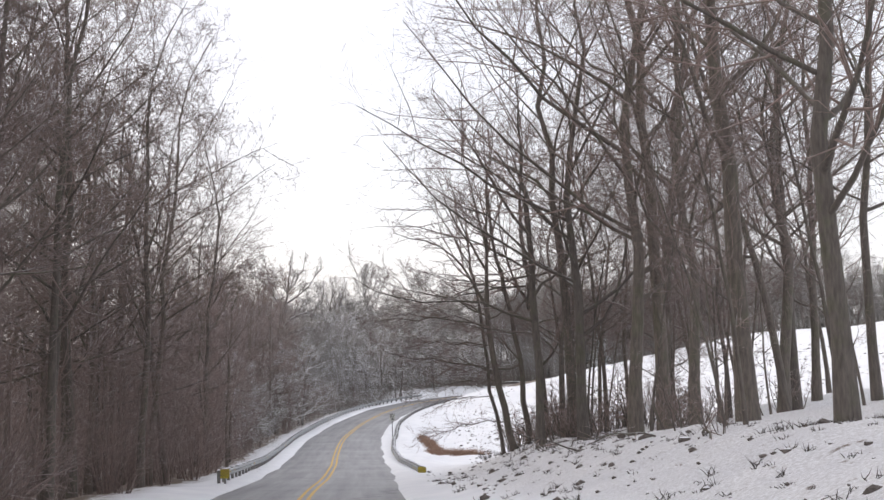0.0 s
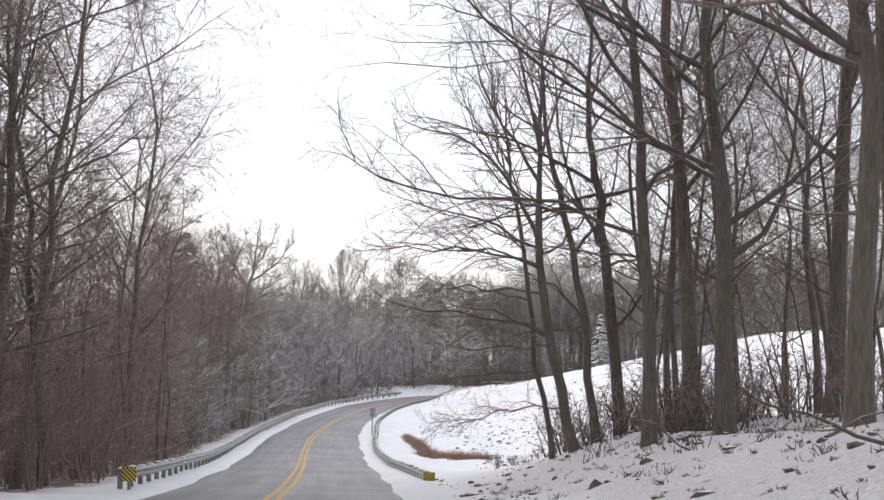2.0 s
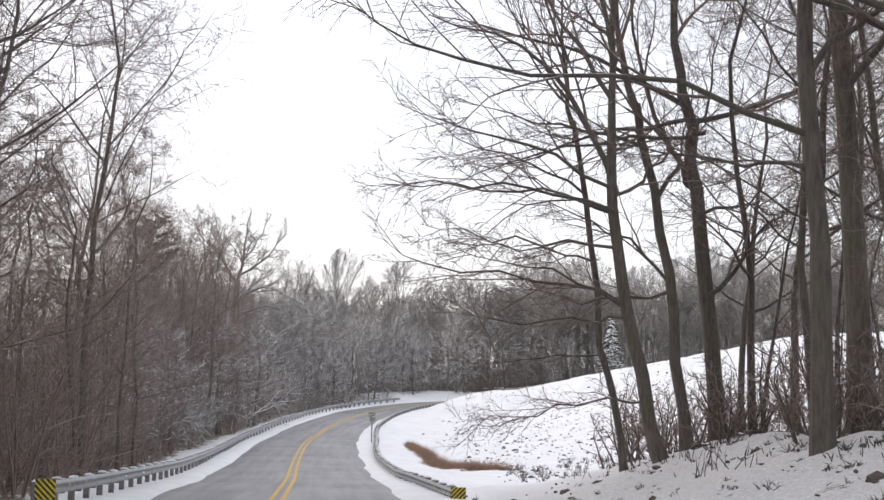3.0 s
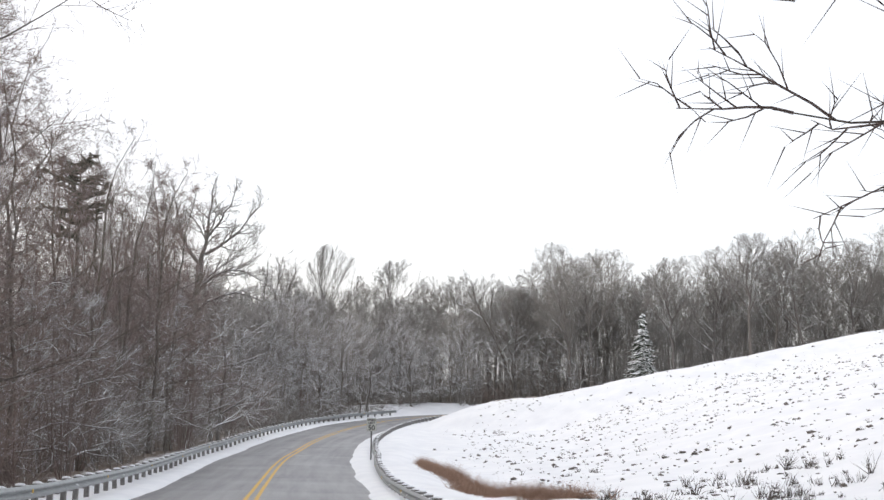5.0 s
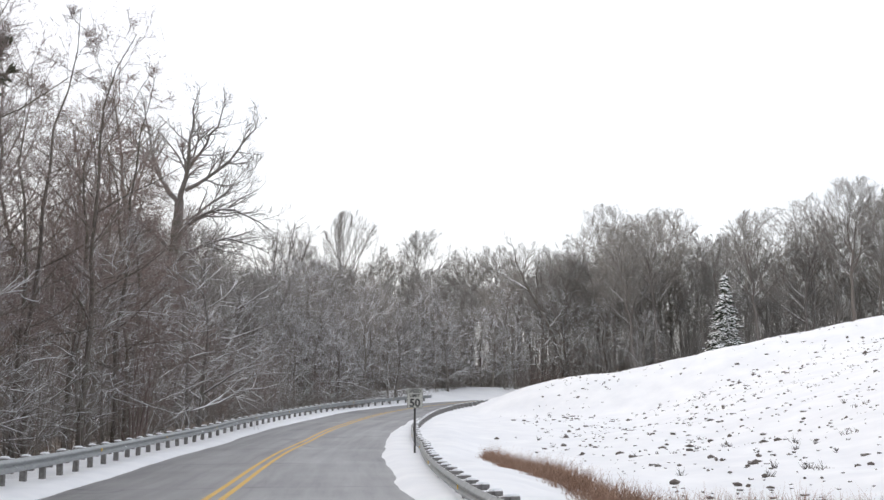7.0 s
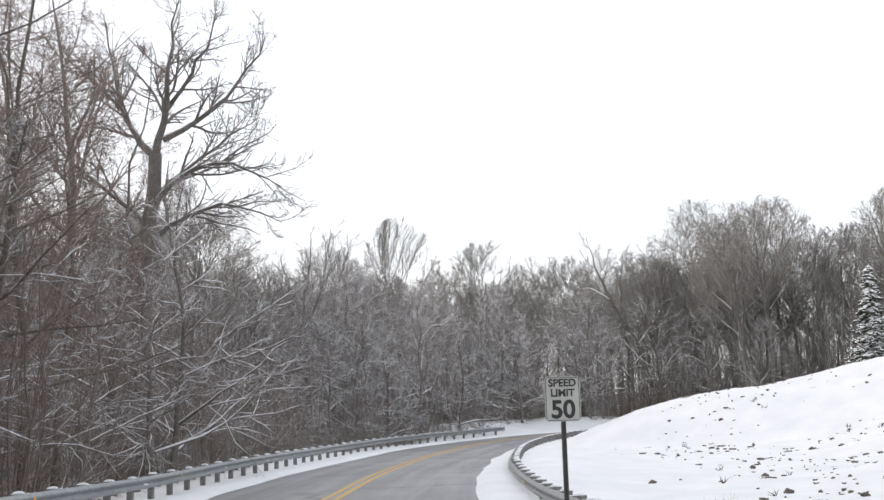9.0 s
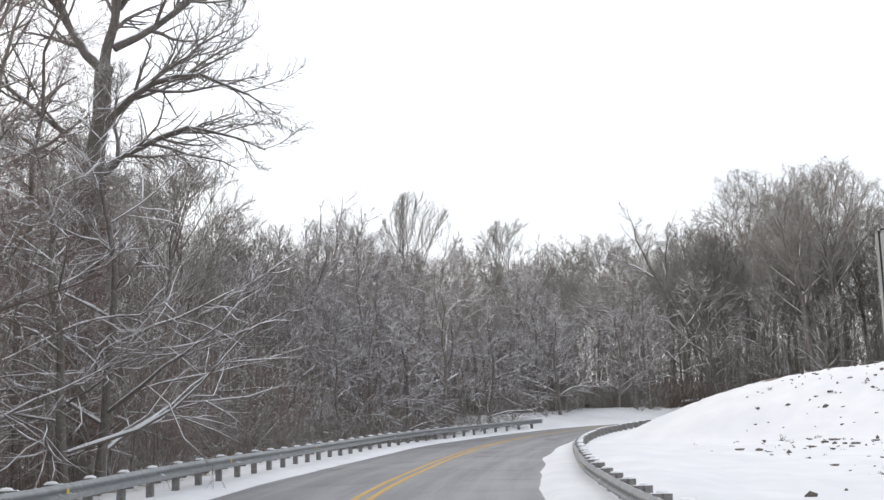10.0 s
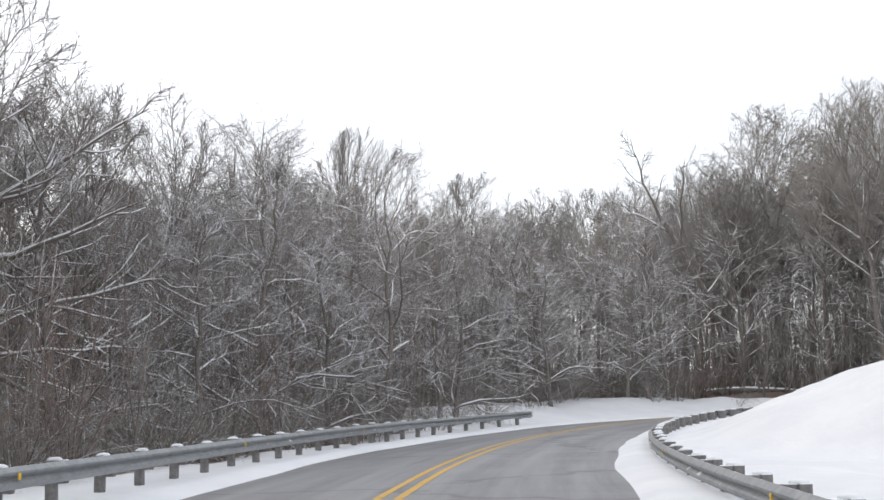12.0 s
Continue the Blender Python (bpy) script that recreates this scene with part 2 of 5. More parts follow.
def by_road(x, y):
    """Signed distance to the right of the centre line, the road's height there and the station."""
    x, y = np.atleast_1d(np.asarray(x, float)), np.atleast_1d(np.asarray(y, float))
    u, z, s = np.empty(len(x)), np.empty(len(x)), np.empty(len(x))
    for a in range(0, len(x), 20000):
        b = slice(a, a + 20000)
        dx, dy = x[b, None] - C[None, :, 0], y[b, None] - C[None, :, 1]
        i = np.argmin(dx * dx + dy * dy, axis=1)
        r = np.arange(len(i))
        along = dx[r, i] * CT[i, 0] + dy[r, i] * CT[i, 1]
        side = dx[r, i] * CR[i, 0] + dy[r, i] * CR[i, 1]
        dist = np.sqrt(dx * dx + dy * dy)
        least = dist[r, i]
        wgt = np.exp(-(dist - least[:, None]) / 6.0)
        soft = (wgt * C[None, :, 2]).sum(axis=1) / wgt.sum(axis=1)
        u[b] = np.sign(side) * least
        near = np.abs(along) < 1.0
        u[b] = np.where(near, side, u[b])
        far = np.clip((least - 6) / 14, 0, 1)
        z[b] = (C[i, 2] + CT[i, 2] * np.clip(along, -1, 1)) * (1 - far) + soft * far
        s[b] = i + np.clip(along, -1, 1)
    return u, z, s


def step01(v, a, b):
    k = np.clip((v - a) / (b - a), 0, 1)
    return k * k * (3 - 2 * k)


def value_noise(x, y, size, seed):
    """Smooth random heights from -1 to 1."""
    g = np.random.RandomState(seed).uniform(-1, 1, (128, 128))
    fx, fy = x / size, y / size
    ix, iy = np.floor(fx).astype(int), np.floor(fy).astype(int)
    kx, ky = fx - ix, fy - iy
    kx, ky = kx * kx * (3 - 2 * kx), ky * ky * (3 - 2 * ky)
    a, b = g[ix % 128, iy % 128], g[(ix + 1) % 128, iy % 128]
    c, d = g[ix % 128, (iy + 1) % 128], g[(ix + 1) % 128, (iy + 1) % 128]
    return (a * (1 - kx) + b * kx) * (1 - ky) + (c * (1 - kx) + d * kx) * ky


def terrain(x, y):
    """Height of the ground, and how bare of snow or darkened for tree shade it is."""
    x, y = np.atleast_1d(np.asarray(x, float)), np.atleast_1d(np.asarray(y, float))
    u, zr, s = by_road(x, y)
    au = np.abs(u)
    z = zr.copy()
    right = u > 0
    # snow edge of the carriageway
    edge = 3.78 + 0.16 * value_noise(x, y, 5.5, 1) + 0.05 * value_noise(x, y, 1.8, 2) + np.where(right, 0.32 * step01(y, 100, 116) * (1 - step01(y, 140, 158)), 0)
    z += -0.12 + 0.20 * step01(au, edge - 0.25, edge + 0.5)
    # the wooded bank before the rails
    along = 1 - step01(y, 66, 88)
    near = 4.6 + 2.0 * step01(y, 50, 62)
    bank = 1.9 * step01(u, near, np.maximum(11.5, near + 5.5)) + 0.75 * step01(u, 10, 19)
    z += np.where(right, bank * along, 0)
    # ditch and snowy hillside
    past = step01(y, 178.5, 194)
    foot = 17.7 - 12.5 * past
    d = np.maximum(u - foot, 0)
    steep, cap = 0.324 + 0.36 * past, 13.2 - 9.6 * past
    hill = cap * (1 - np.exp(-steep * d * d / (d + 3.0) / cap)) 
    z += np.where(right, hill * step01(y, 30, 105) - 0.026 * np.clip(u - 6, 0, 14) * (1 - step01(u, 19, 29)) * step01(y, 150, 172) + 0.035 * np.clip(u - 22, 0, 25) * step01(y, 108, 138), 0)
    z += np.where(right, -0.45 * step01(u, 6.5, 9) * (1 - step01(u, 12, 18)) * step01(y, 84, 100) * (1 - step01(y, 150, 190)), 0)
    # left: verge falls away into the wood; a mound outside the bend
    fall = -1.3 * step01(au, 6.0, 22)
    mound = 1.15 * step01(au, 5.0, 12) * step01(y, 216, 232)
    z += np.where(right, 0, fall * (1 - step01(y, 205, 228)) + mound)
    away = step01(au, 4.3, 7.0)
    z += away * (0.10 * value_noise(x, y, 1.6, 3) + 0.05 * value_noise(x, y, 0.55, 4) + 0.22 * value_noise(x, y, 9.0, 5))
    z += np.where(right, 0, 5.0 * step01(au, 34, 95))
    wood = np.where(right, 0.0, step01(au, 6.0, 8.5) * 0.66)
    wood = np.where((y > 216) & ~right, step01(au, 8 + 5 * step01(y, 218, 234), 11 + 5 * step01(y, 218, 234)) * 0.75, wood)
    wood = np.where((y > 243.5) | (right & (au > 14) & (y > 196)), 1.0, wood)
    # right bank: tree shade put into the colour, with some bare leaf
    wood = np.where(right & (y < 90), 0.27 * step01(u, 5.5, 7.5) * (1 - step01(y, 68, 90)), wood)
    return z, wood


def ground_at(x, y):
    return float(terrain([x], [y])[0][0])


def build_ground():
    fine = np.arange(-12, 12.01, 0.35)
    sides = np.concatenate([12 + 0.6 * np.arange(1, 50), 41.4 + np.cumsum(1.0 * 1.16 ** np.arange(1, 42))])
    us = np.concatenate([-sides[::-1], fine, sides])
    ys = np.concatenate([-20 - np.cumsum(2.0 * 1.2 ** np.arange(1, 32))[::-1], np.arange(-20, 250, 0.6), 250 + np.cumsum(1.0 * 1.17 ** np.arange(1, 40))])
    xc = np.interp(ys, C[: np.argmax(C[:, 1]), 1], C[: np.argmax(C[:, 1]), 0])
    xc = np.where(ys > 232, np.minimum(xc, 14.0), xc)
    X = xc[:, None] + us[None, :]
    Y = np.repeat(ys[:, None], len(us), axis=1)
    Z, wood = terrain(X.ravel(), Y.ravel())
    n, k = len(ys), len(us)
    idx = np.arange(n * k).reshape(n, k)
    quads = np.stack([idx[:-1, :-1], idx[:-1, 1:], idx[1:, 1:], idx[1:, :-1]], axis=-1).reshape(-1, 4)
    ob = mesh_object("ground", np.stack([X.ravel(), Y.ravel(), Z], axis=1), [quads], GROUND)
    a = ob.data.attributes.new("litter_and_shade", "FLOAT", "POINT")
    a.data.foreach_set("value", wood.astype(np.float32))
    tagged(ob, "snow-covered ground with banks, hillside and leafy forest floor", "ground", kind="structure")


def ribbon(name, lo, hi, lift, mat, label, category):
    """A strip along the road between two offsets from its centre line."""
    c = spline(LINE, 0.5)
    t = np.gradient(c, axis=0)
    t /= np.linalg.norm(t[:, :2], axis=1)[:, None]
    r = np.stack([t[:, 1], -t[:, 0], np.zeros(len(c))], axis=1)
    offs = np.linspace(lo, hi, 9 if hi - lo > 2 else 2)
    P = c[:, None, :] + offs[None, :, None] * r[:, None, :]
    P[:, :, 2] += lift - 0.012 * np.abs(offs)[None, :]
    n, k = P.shape[:2]
    idx = np.arange(n * k).reshape(n, k)
    quads = np.stack([idx[:-1, :-1], idx[:-1, 1:], idx[1:, 1:], idx[1:, :-1]], axis=-1).reshape(-1, 4)
    ob = mesh_object(name, P.reshape(-1, 3), [quads], mat)
    uv = ob.data.uv_layers.new(name="UVMap")
    U = np.stack([np.repeat(offs[None, :], n, 0), np.repeat(np.arange(n)[:, None] * 0.5, k, 1)], axis=-1).reshape(-1, 2)
    uv.data.foreach_set("uv", U[quads.ravel()].astype(np.float32).ravel())
    return tagged(ob, label, category, kind="structure")


build_ground()
ribbon("road", -4.4, 4.4, 0.0, ROAD, "grey damp asphalt road curving downhill between snowy verges", "road")
ribbon("road_marking_1", -0.24, -0.10, 0.005, YELLOW_LINE, "worn yellow centre line painted on the asphalt", "road marking")
ribbon("road_marking_2", 0.10, 0.24, 0.005, YELLOW_LINE, "worn yellow centre line painted on the asphalt", "road marking")


# ---------------------------------------------------------------- trees
def tubes(P, R, sides, tip=False):
    """Tapered tubes along B polylines of K points; tip: the last ring shrinks to a point."""
    B, K = R.shape
    T = np.gradient(P, axis=1)
    T /= np.linalg.norm(T, axis=2, keepdims=True) + 1e-9
    ref = np.where(np.abs(T[:, :1, 2:3]) > 0.9, np.array([[[1.0, 0, 0]]]), np.array([[[0, 0, 1.0]]]))
    A = np.cross(T, np.broadcast_to(ref, T.shape))
    A /= np.linalg.norm(A, axis=2, keepdims=True) + 1e-9
    D = np.cross(T, A)
    rings = K - 1 if tip else K
    ang = np.arange(sides) * 2 * np.pi / sides
    V = P[:, :rings, None, :] + R[:, :rings, None, None] * (np.cos(ang)[None, None, :, None] * A[:, :rings, None, :] + np.sin(ang)[None, None, :, None] * D[:, :rings, None, :])
    per = rings * sides + (1 if tip else 0)
    V = V.reshape(B, rings * sides, 3)
    if tip:
        V = np.concatenate([V, P[:, -1:, :]], axis=1)
    base = (np.arange(B) * per)[:, None, None]
    j = np.arange(sides)
    k = np.arange(rings - 1)[:, None]
    q = np.stack([k * sides + j, k * sides + (j + 1) % sides, (k + 1) * sides + (j + 1) % sides, (k + 1) * sides + j], axis=-1).reshape(1, -1, 4)
    quads = (base + q).reshape(-1, 4)
    tris = np.zeros((0, 3), int)
    if tip:
        t = np.stack([(rings - 1) * sides + j, (rings - 1) * sides + (j + 1) % sides, np.full(sides, per - 1)], axis=-1)[None]
        tris = (base + t).reshape(-1, 3)
    return V.reshape(-1, 3), quads, tris


class Wood:
    """Gathers tubes into one mesh."""

    def __init__(self):
        self.v, self.q, self.t, self.n = [], [], [], 0

    def add(self, P, R, sides, tip=False):
        if len(P) == 0:
            return
        v, q, t = tubes(np.asarray(P, float), np.asarray(R, float), sides, tip)
        self.v.append(v)
        self.q.append(q + self.n)
        self.t.append(t + self.n)
        self.n += len(v)

    def make(self, name, mat, parent, label=""):
        return mesh_object(name, np.concatenate(self.v), [np.concatenate(self.q), np.concatenate(self.t)], mat, parent, True, label)


def grow(rng, O, D, L, K, wander, lift):
    """Polylines from origins O along D, bending at random and towards the sky by lift."""
    B = len(O)
    P = np.empty((B, K, 3))
    P[:, 0] = O
    d = D / (np.linalg.norm(D, axis=1, keepdims=True) + 1e-9)
    for k in range(1, K):
        P[:, k] = P[:, k - 1] + d * (L / (K - 1))[:, None]
        d = d + rng.normal(0, wander, (B, 3)) + np.array([0, 0, 1.0]) * lift
        d /= np.linalg.norm(d, axis=1, keepdims=True)
    return P


def children(rng, P, R, L, per, lo, hi, angle, length, thin, flat=0.0):
    """Where side branches start on each polyline: origins, directions, lengths, radii."""
    B, K = R.shape
    b = np.repeat(np.arange(B), per)
    f = lo + (hi - lo) * ((np.tile(np.arange(per), B) + rng.uniform(0, 1, B * per)) / per)
    pos = f * (K - 1)
    i = np.minimum(pos.astype(int), K - 2)
    w = (pos - i)[:, None]
    O = P[b, i] * (1 - w) + P[b, i + 1] * w
    t = P[b, i + 1] - P[b, i]
    t /= np.linalg.norm(t, axis=1, keepdims=True) + 1e-9
    side = rng.normal(0, 1, (len(b), 3))
    side[:, 2] *= 1 - flat
    side -= t * np.sum(side * t, axis=1, keepdims=True)
    side /= np.linalg.norm(side, axis=1, keepdims=True) + 1e-9
    a = np.radians(angle) * rng.uniform(0.65, 1.25, len(b))
    D = t * np.cos(a)[:, None] + side * np.sin(a)[:, None]
    Lc = L[b] * length * (1.15 - 0.75 * f) * rng.uniform(0.6, 1.25, len(b))
    Rc = np.minimum((R[b, i] * (1 - w[:, 0]) + R[b, i + 1] * w[:, 0]) * thin, R[b, i] * 0.9)
    return O, D, Lc, Rc


def taper(R0, K, end):
    return R0[:, None] * (1 - (1 - end) * np.linspace(0, 1, K)[None, :])


def lying_snow(rng, root, sets):
    """Ridges of snow along the upper side of branches, with gaps."""
    snow = Wood()
    for P, R in sets:
        K = P.shape[1]
        T = np.diff(P, axis=1)
        T /= np.linalg.norm(T, axis=2, keepdims=True) + 1e-9
        level = np.abs(T[:, :, 2]).mean(axis=1) < 0.82
        keep = level & (rng.uniform(0, 1, len(P)) < (0.92 if K > 2 else 0.5))
        P, R = P[keep], R[keep]
        if not len(P):
            continue
        fat = np.minimum(np.maximum(R * 0.95, 0.027 if K > 2 else 0.02), 0.11)
        Q = P.copy()
        Q[:, :, 2] += R * 0.6 + fat * 0.35
        fat = fat * rng.uniform(0.55, 1.15, fat.shape)
        fat[:, 0] *= 0.3
        snow.add(Q, fat, 4 if K > 4 else 3, tip=True)
    tagged(snow.make("snow_cover", SNOW, root, "ridges of fresh snow"), kind="stuff")


def tree(name, label, rng_seed, height, radius, limbs=16, first=0.35, rise=50, reach=0.30, shape="oval", twigs=(7, 6, 4), lean=(0.0, 0.0),
         wander=0.05, lift=0.06, mats=None, fork=None, group="", wob=0.02, twig_r=0.011, big=(), fine=False, spread=48, laden=False, sprays=0.68):
    """A bare tree: an Empty at its foot with trunk and crown.  big: extra limbs (height share, heading in degrees, rise, length)."""
    rng = np.random.RandomState(rng_seed)
    mats = mats or (BARK, TWIG)
    root = new(name)
    K = 12
    h = np.linspace(0, 1, K)
    wobble = np.cumsum(rng.normal(0, wob, (K, 2)), axis=0) * height
    wobble -= wobble[:1]
    tp = np.stack([lean[0] * h * height + wobble[:, 0] * h, lean[1] * h * height + wobble[:, 1] * h, h * height - 0.3 * (1 - h)], axis=1)[None]
    tr = (radius * (1 - 0.9 * h) * (1 + 0.3 * np.exp(-h * height / 0.35)))[None]
    trunk, crown = Wood(), Wood()
    trunk.add(tp, tr, 9)
    # limbs
    f = first + (0.97 - first) * (np.arange(limbs) + rng.uniform(0, 1, limbs)) / limbs
    head = np.arange(limbs) * 2.4 + rng.uniform(-0.5, 0.5, limbs)
    up = np.radians(rise * rng.uniform(0.6, 1.25, limbs) + 25 * (f - first))
    g = (f - first) / (1 - first)
    prof = {"oval": np.sin(np.pi * (0.18 + 0.74 * g)), "cone": 1.05 - 0.9 * g, "top": 0.45 + 0.6 * np.sin(np.pi * (0.05 + 0.85 * g)), "pole": np.full(limbs, 0.7)}[shape]
    L1 = height * reach * prof * rng.uniform(0.7, 1.2, limbs)
    O1 = np.stack([np.interp(f, h, tp[0, :, i]) for i in range(3)], axis=1)
    R1 = np.interp(f, h, tr[0]) * rng.uniform(0.35, 0.6, limbs)
    D1 = np.stack([np.cos(head) * np.cos(up), np.sin(head) * np.cos(up), np.sin(up)], axis=1)
    if len(big):
        bf, bh, bu, bl = (np.array(v, float) for v in zip(*big))
        O1 = np.concatenate([O1, np.stack([np.interp(bf, h, tp[0, :, i]) for i in range(3)], axis=1)])
        R1 = np.concatenate([R1, np.interp(bf, h, tr[0]) * 0.42])
        bh, bu = np.radians(bh), np.radians(bu)
        D1 = np.concatenate([D1, np.stack([np.cos(bh) * np.cos(bu), np.sin(bh) * np.cos(bu), np.sin(bu)], axis=1)])
        L1 = np.concatenate([L1, bl])
    P1 = grow(rng, O1, D1, L1, 7, wander * 1.6, lift)
    r1 = taper(R1, 7, 0.18)
    trunk.add(P1, r1, 5)
    n2, n3, n4 = twigs
    O, D, L, R = children(rng, P1, r1, L1, n2, 0.15, 0.98, spread, 0.62, 0.62)
    P2 = grow(rng, O, D, L, 4, wander * 2.2, lift * 1.2)
    R = np.maximum(R, twig_r * 1.3)
    r2 = taper(R, 4, 0.3)
    crown.add(P2, r2, 3, tip=True)
    O, D, L, R = children(rng, P2, r2, L, n3, 0.1, 1.0, 48 if sprays < 0.7 else 36, sprays, 0.65)
    L = np.maximum(L, 0.5)
    P3 = grow(rng, O, D, L, 3 if fine else 2, wander * 3, lift * 1.5)
    r3 = taper(np.maximum(R * 0.8, twig_r), 3 if fine else 2, 0.45)
    crown.add(P3, r3, 3, tip=True)
    if n4:
        O, D, L, R = children(rng, P3, r3, L, n4, 0.1, 1.0, 42, 0.8, 0.7)
        P4 = grow(rng, O, D, np.maximum(L, 0.4), 2, 0, 0)
        crown.add(P4, taper(np.full(len(P4), twig_r * 0.75), 2, 0.2), 3, tip=True)
    trunk.make("trunk", mats[0], root)
    crown.make("crown", mats[1], root)
    if laden:
        lying_snow(rng, root, ((P1, r1), (P2, r2), (P3, r3)))
    tagged(root, label, "tree", group)
    return root


def domed_tree(name, label, seed, height, radius, width, low=0.35, limbs=16, rise=(35, 75), twigs=(8, 7, 4), mats=None, twig_r=0.017, wander=0.05, spread=34, lift=0.05):
    """A bare tree whose ascending branches fill a rounded crown between the share low of its height and its top."""
    rng = np.random.RandomState(seed)
    root = new(name)
    mid, half, tall = (1 + low) / 2 * height, width * height / 2, (1 - low) / 2 * height
    axes = np.array([half, half, tall])

    def room(O, D):
        o, d = (O - np.array([0, 0, mid])) / axes, D / np.linalg.norm(D, axis=1, keepdims=True) / axes
        a, b, c = (d * d).sum(1), (o * d).sum(1), (o * o).sum(1) - 1
        return np.maximum((-b + np.sqrt(np.maximum(b * b - a * c, 0))) / a, 0.3)

    K = 10
    h = np.linspace(0, 1, K)
    way = np.cumsum(rng.normal(0, 0.016, (K, 2)), axis=0) * height * h[:, None]
    tp = np.stack([way[:, 0], way[:, 1], h * height * 0.74 - 0.3 * (1 - h)], axis=1)[None]
    tr = (radius * (1 - 0.82 * h) * (1 + 0.3 * np.exp(-h * height / 0.4)))[None]
    trunk, crown = Wood(), Wood()
    trunk.add(tp, tr, 7)
    bole = low + 0.02
    f = (bole + (0.72 - bole) * (np.arange(limbs) + rng.uniform(0, 1, limbs)) / limbs) / 0.74
    head = np.arange(limbs) * 2.4 + rng.uniform(-0.5, 0.5, limbs)
    g = np.clip((f * 0.74 - bole) / (0.72 - bole), 0, 1)
    up = np.radians(rise[0] + (rise[1] - rise[0]) * g + rng.uniform(-12, 12, limbs))
    O = np.stack([np.interp(f, h, tp[0, :, i]) for i in range(3)], axis=1)
    D = np.stack([np.cos(head) * np.cos(up), np.sin(head) * np.cos(up), np.sin(up)], axis=1)
    L = room(O, D) * rng.uniform(0.8, 0.98, limbs)
    P = grow(rng, O, D, L, 7, wander * 1.4, lift * 0.4)
    R = taper(np.interp(f, h, tr[0]) * rng.uniform(0.45, 0.7, limbs), 7, 0.2)
    trunk.add(P, R, 4)
    for level, per in enumerate(twigs):
        O, D, L, r = children(rng, P, R, L, per, 0.16 if level else 0.22, 1.0, spread, 0.66, 0.62)
        L = np.minimum(np.maximum(L, 0.6), room(O, D) * rng.uniform(0.82, 1.05, len(O)))
        k = (4, 3, 2)[level]
        P = grow(rng, O, D, L, k, wander * 1.6, lift)
        R = taper(np.maximum(r, twig_r * (1.6, 1.1, 0.85)[level]), k, 0.4)
        crown.add(P, R, 3, tip=True)
    trunk.make("trunk", mats[0], root)
    crown.make("crown", mats[1], root)
    return tagged(root, label, "tree")


def forked_tree(name, label, seed, trunk_line, radius, limb_lines, mats, twigs=(14, 9, 5), twig_r=0.014, laden=False, spread=46, lift=0.07):
    """A tree whose trunk and main limbs follow given lines (x, y, z and a thickness share)."""
    rng = np.random.RandomState(seed)
    root = new(name)
    trunk, crown = Wood(), Wood()

    def smooth(line, k):
        line = np.array(line, float)
        q = np.linspace(0, len(line) - 1, k)
        out = np.stack([np.interp(q, np.arange(len(line)), line[:, i]) for i in range(3)], axis=1)
        for _ in range(2):
            out[1:-1] = (out[:-2] + 2 * out[1:-1] + out[2:]) / 4
        out[1:-1] += rng.normal(0, 0.07, (k - 2, 3))
        return out

    tp = smooth(trunk_line, 9)
    trunk.add(tp[None], (radius * np.linspace(1, 0.66, 9) * (1 + 0.35 * np.exp(-np.linspace(0, 12, 9) / 0.5)))[None], 9)
    P1 = np.stack([smooth(line, 9) for line, r in limb_lines])
    R1 = np.array([radius * r for line, r in limb_lines])
    L1 = np.linalg.norm(np.diff(P1, axis=1), axis=2).sum(axis=1)
    r1 = taper(R1, 9, 0.14)
    trunk.add(P1, r1, 6)
    O, D, L, R = children(rng, P1, r1, L1 * 0.8, twigs[0], 0.18, 0.99, spread, 0.6, 0.6)
    P2 = grow(rng, O, D, L, 6, 0.14, lift)
    r2 = taper(np.maximum(R, twig_r * 1.6), 6, 0.25)
    crown.add(P2, r2, 4)
    O, D, L, R = children(rng, P2, r2, L, twigs[1], 0.15, 1.0, 46, 0.55, 0.62)
    P3 = grow(rng, O, D, np.maximum(L, 0.5), 4, 0.16, lift * 0.85)
    r3 = taper(np.maximum(R, twig_r), 4, 0.4)
    crown.add(P3, r3, 3, tip=True)
    O, D, L, R = children(rng, P3, r3, L, twigs[2], 0.15, 1.0, 42, 0.7, 0.7)
    P4 = grow(rng, O, D, np.maximum(L, 0.35), 2, 0, 0)
    crown.add(P4, taper(np.full(len(P4), twig_r * 0.7), 2, 0.2), 3, tip=True)
    trunk.make("trunk", mats[0], root)
    crown.make("crown", mats[1], root)
    if laden:
        lying_snow(rng, root, ((P1, r1), (P2, r2)))
    return tagged(root, label, "tree")


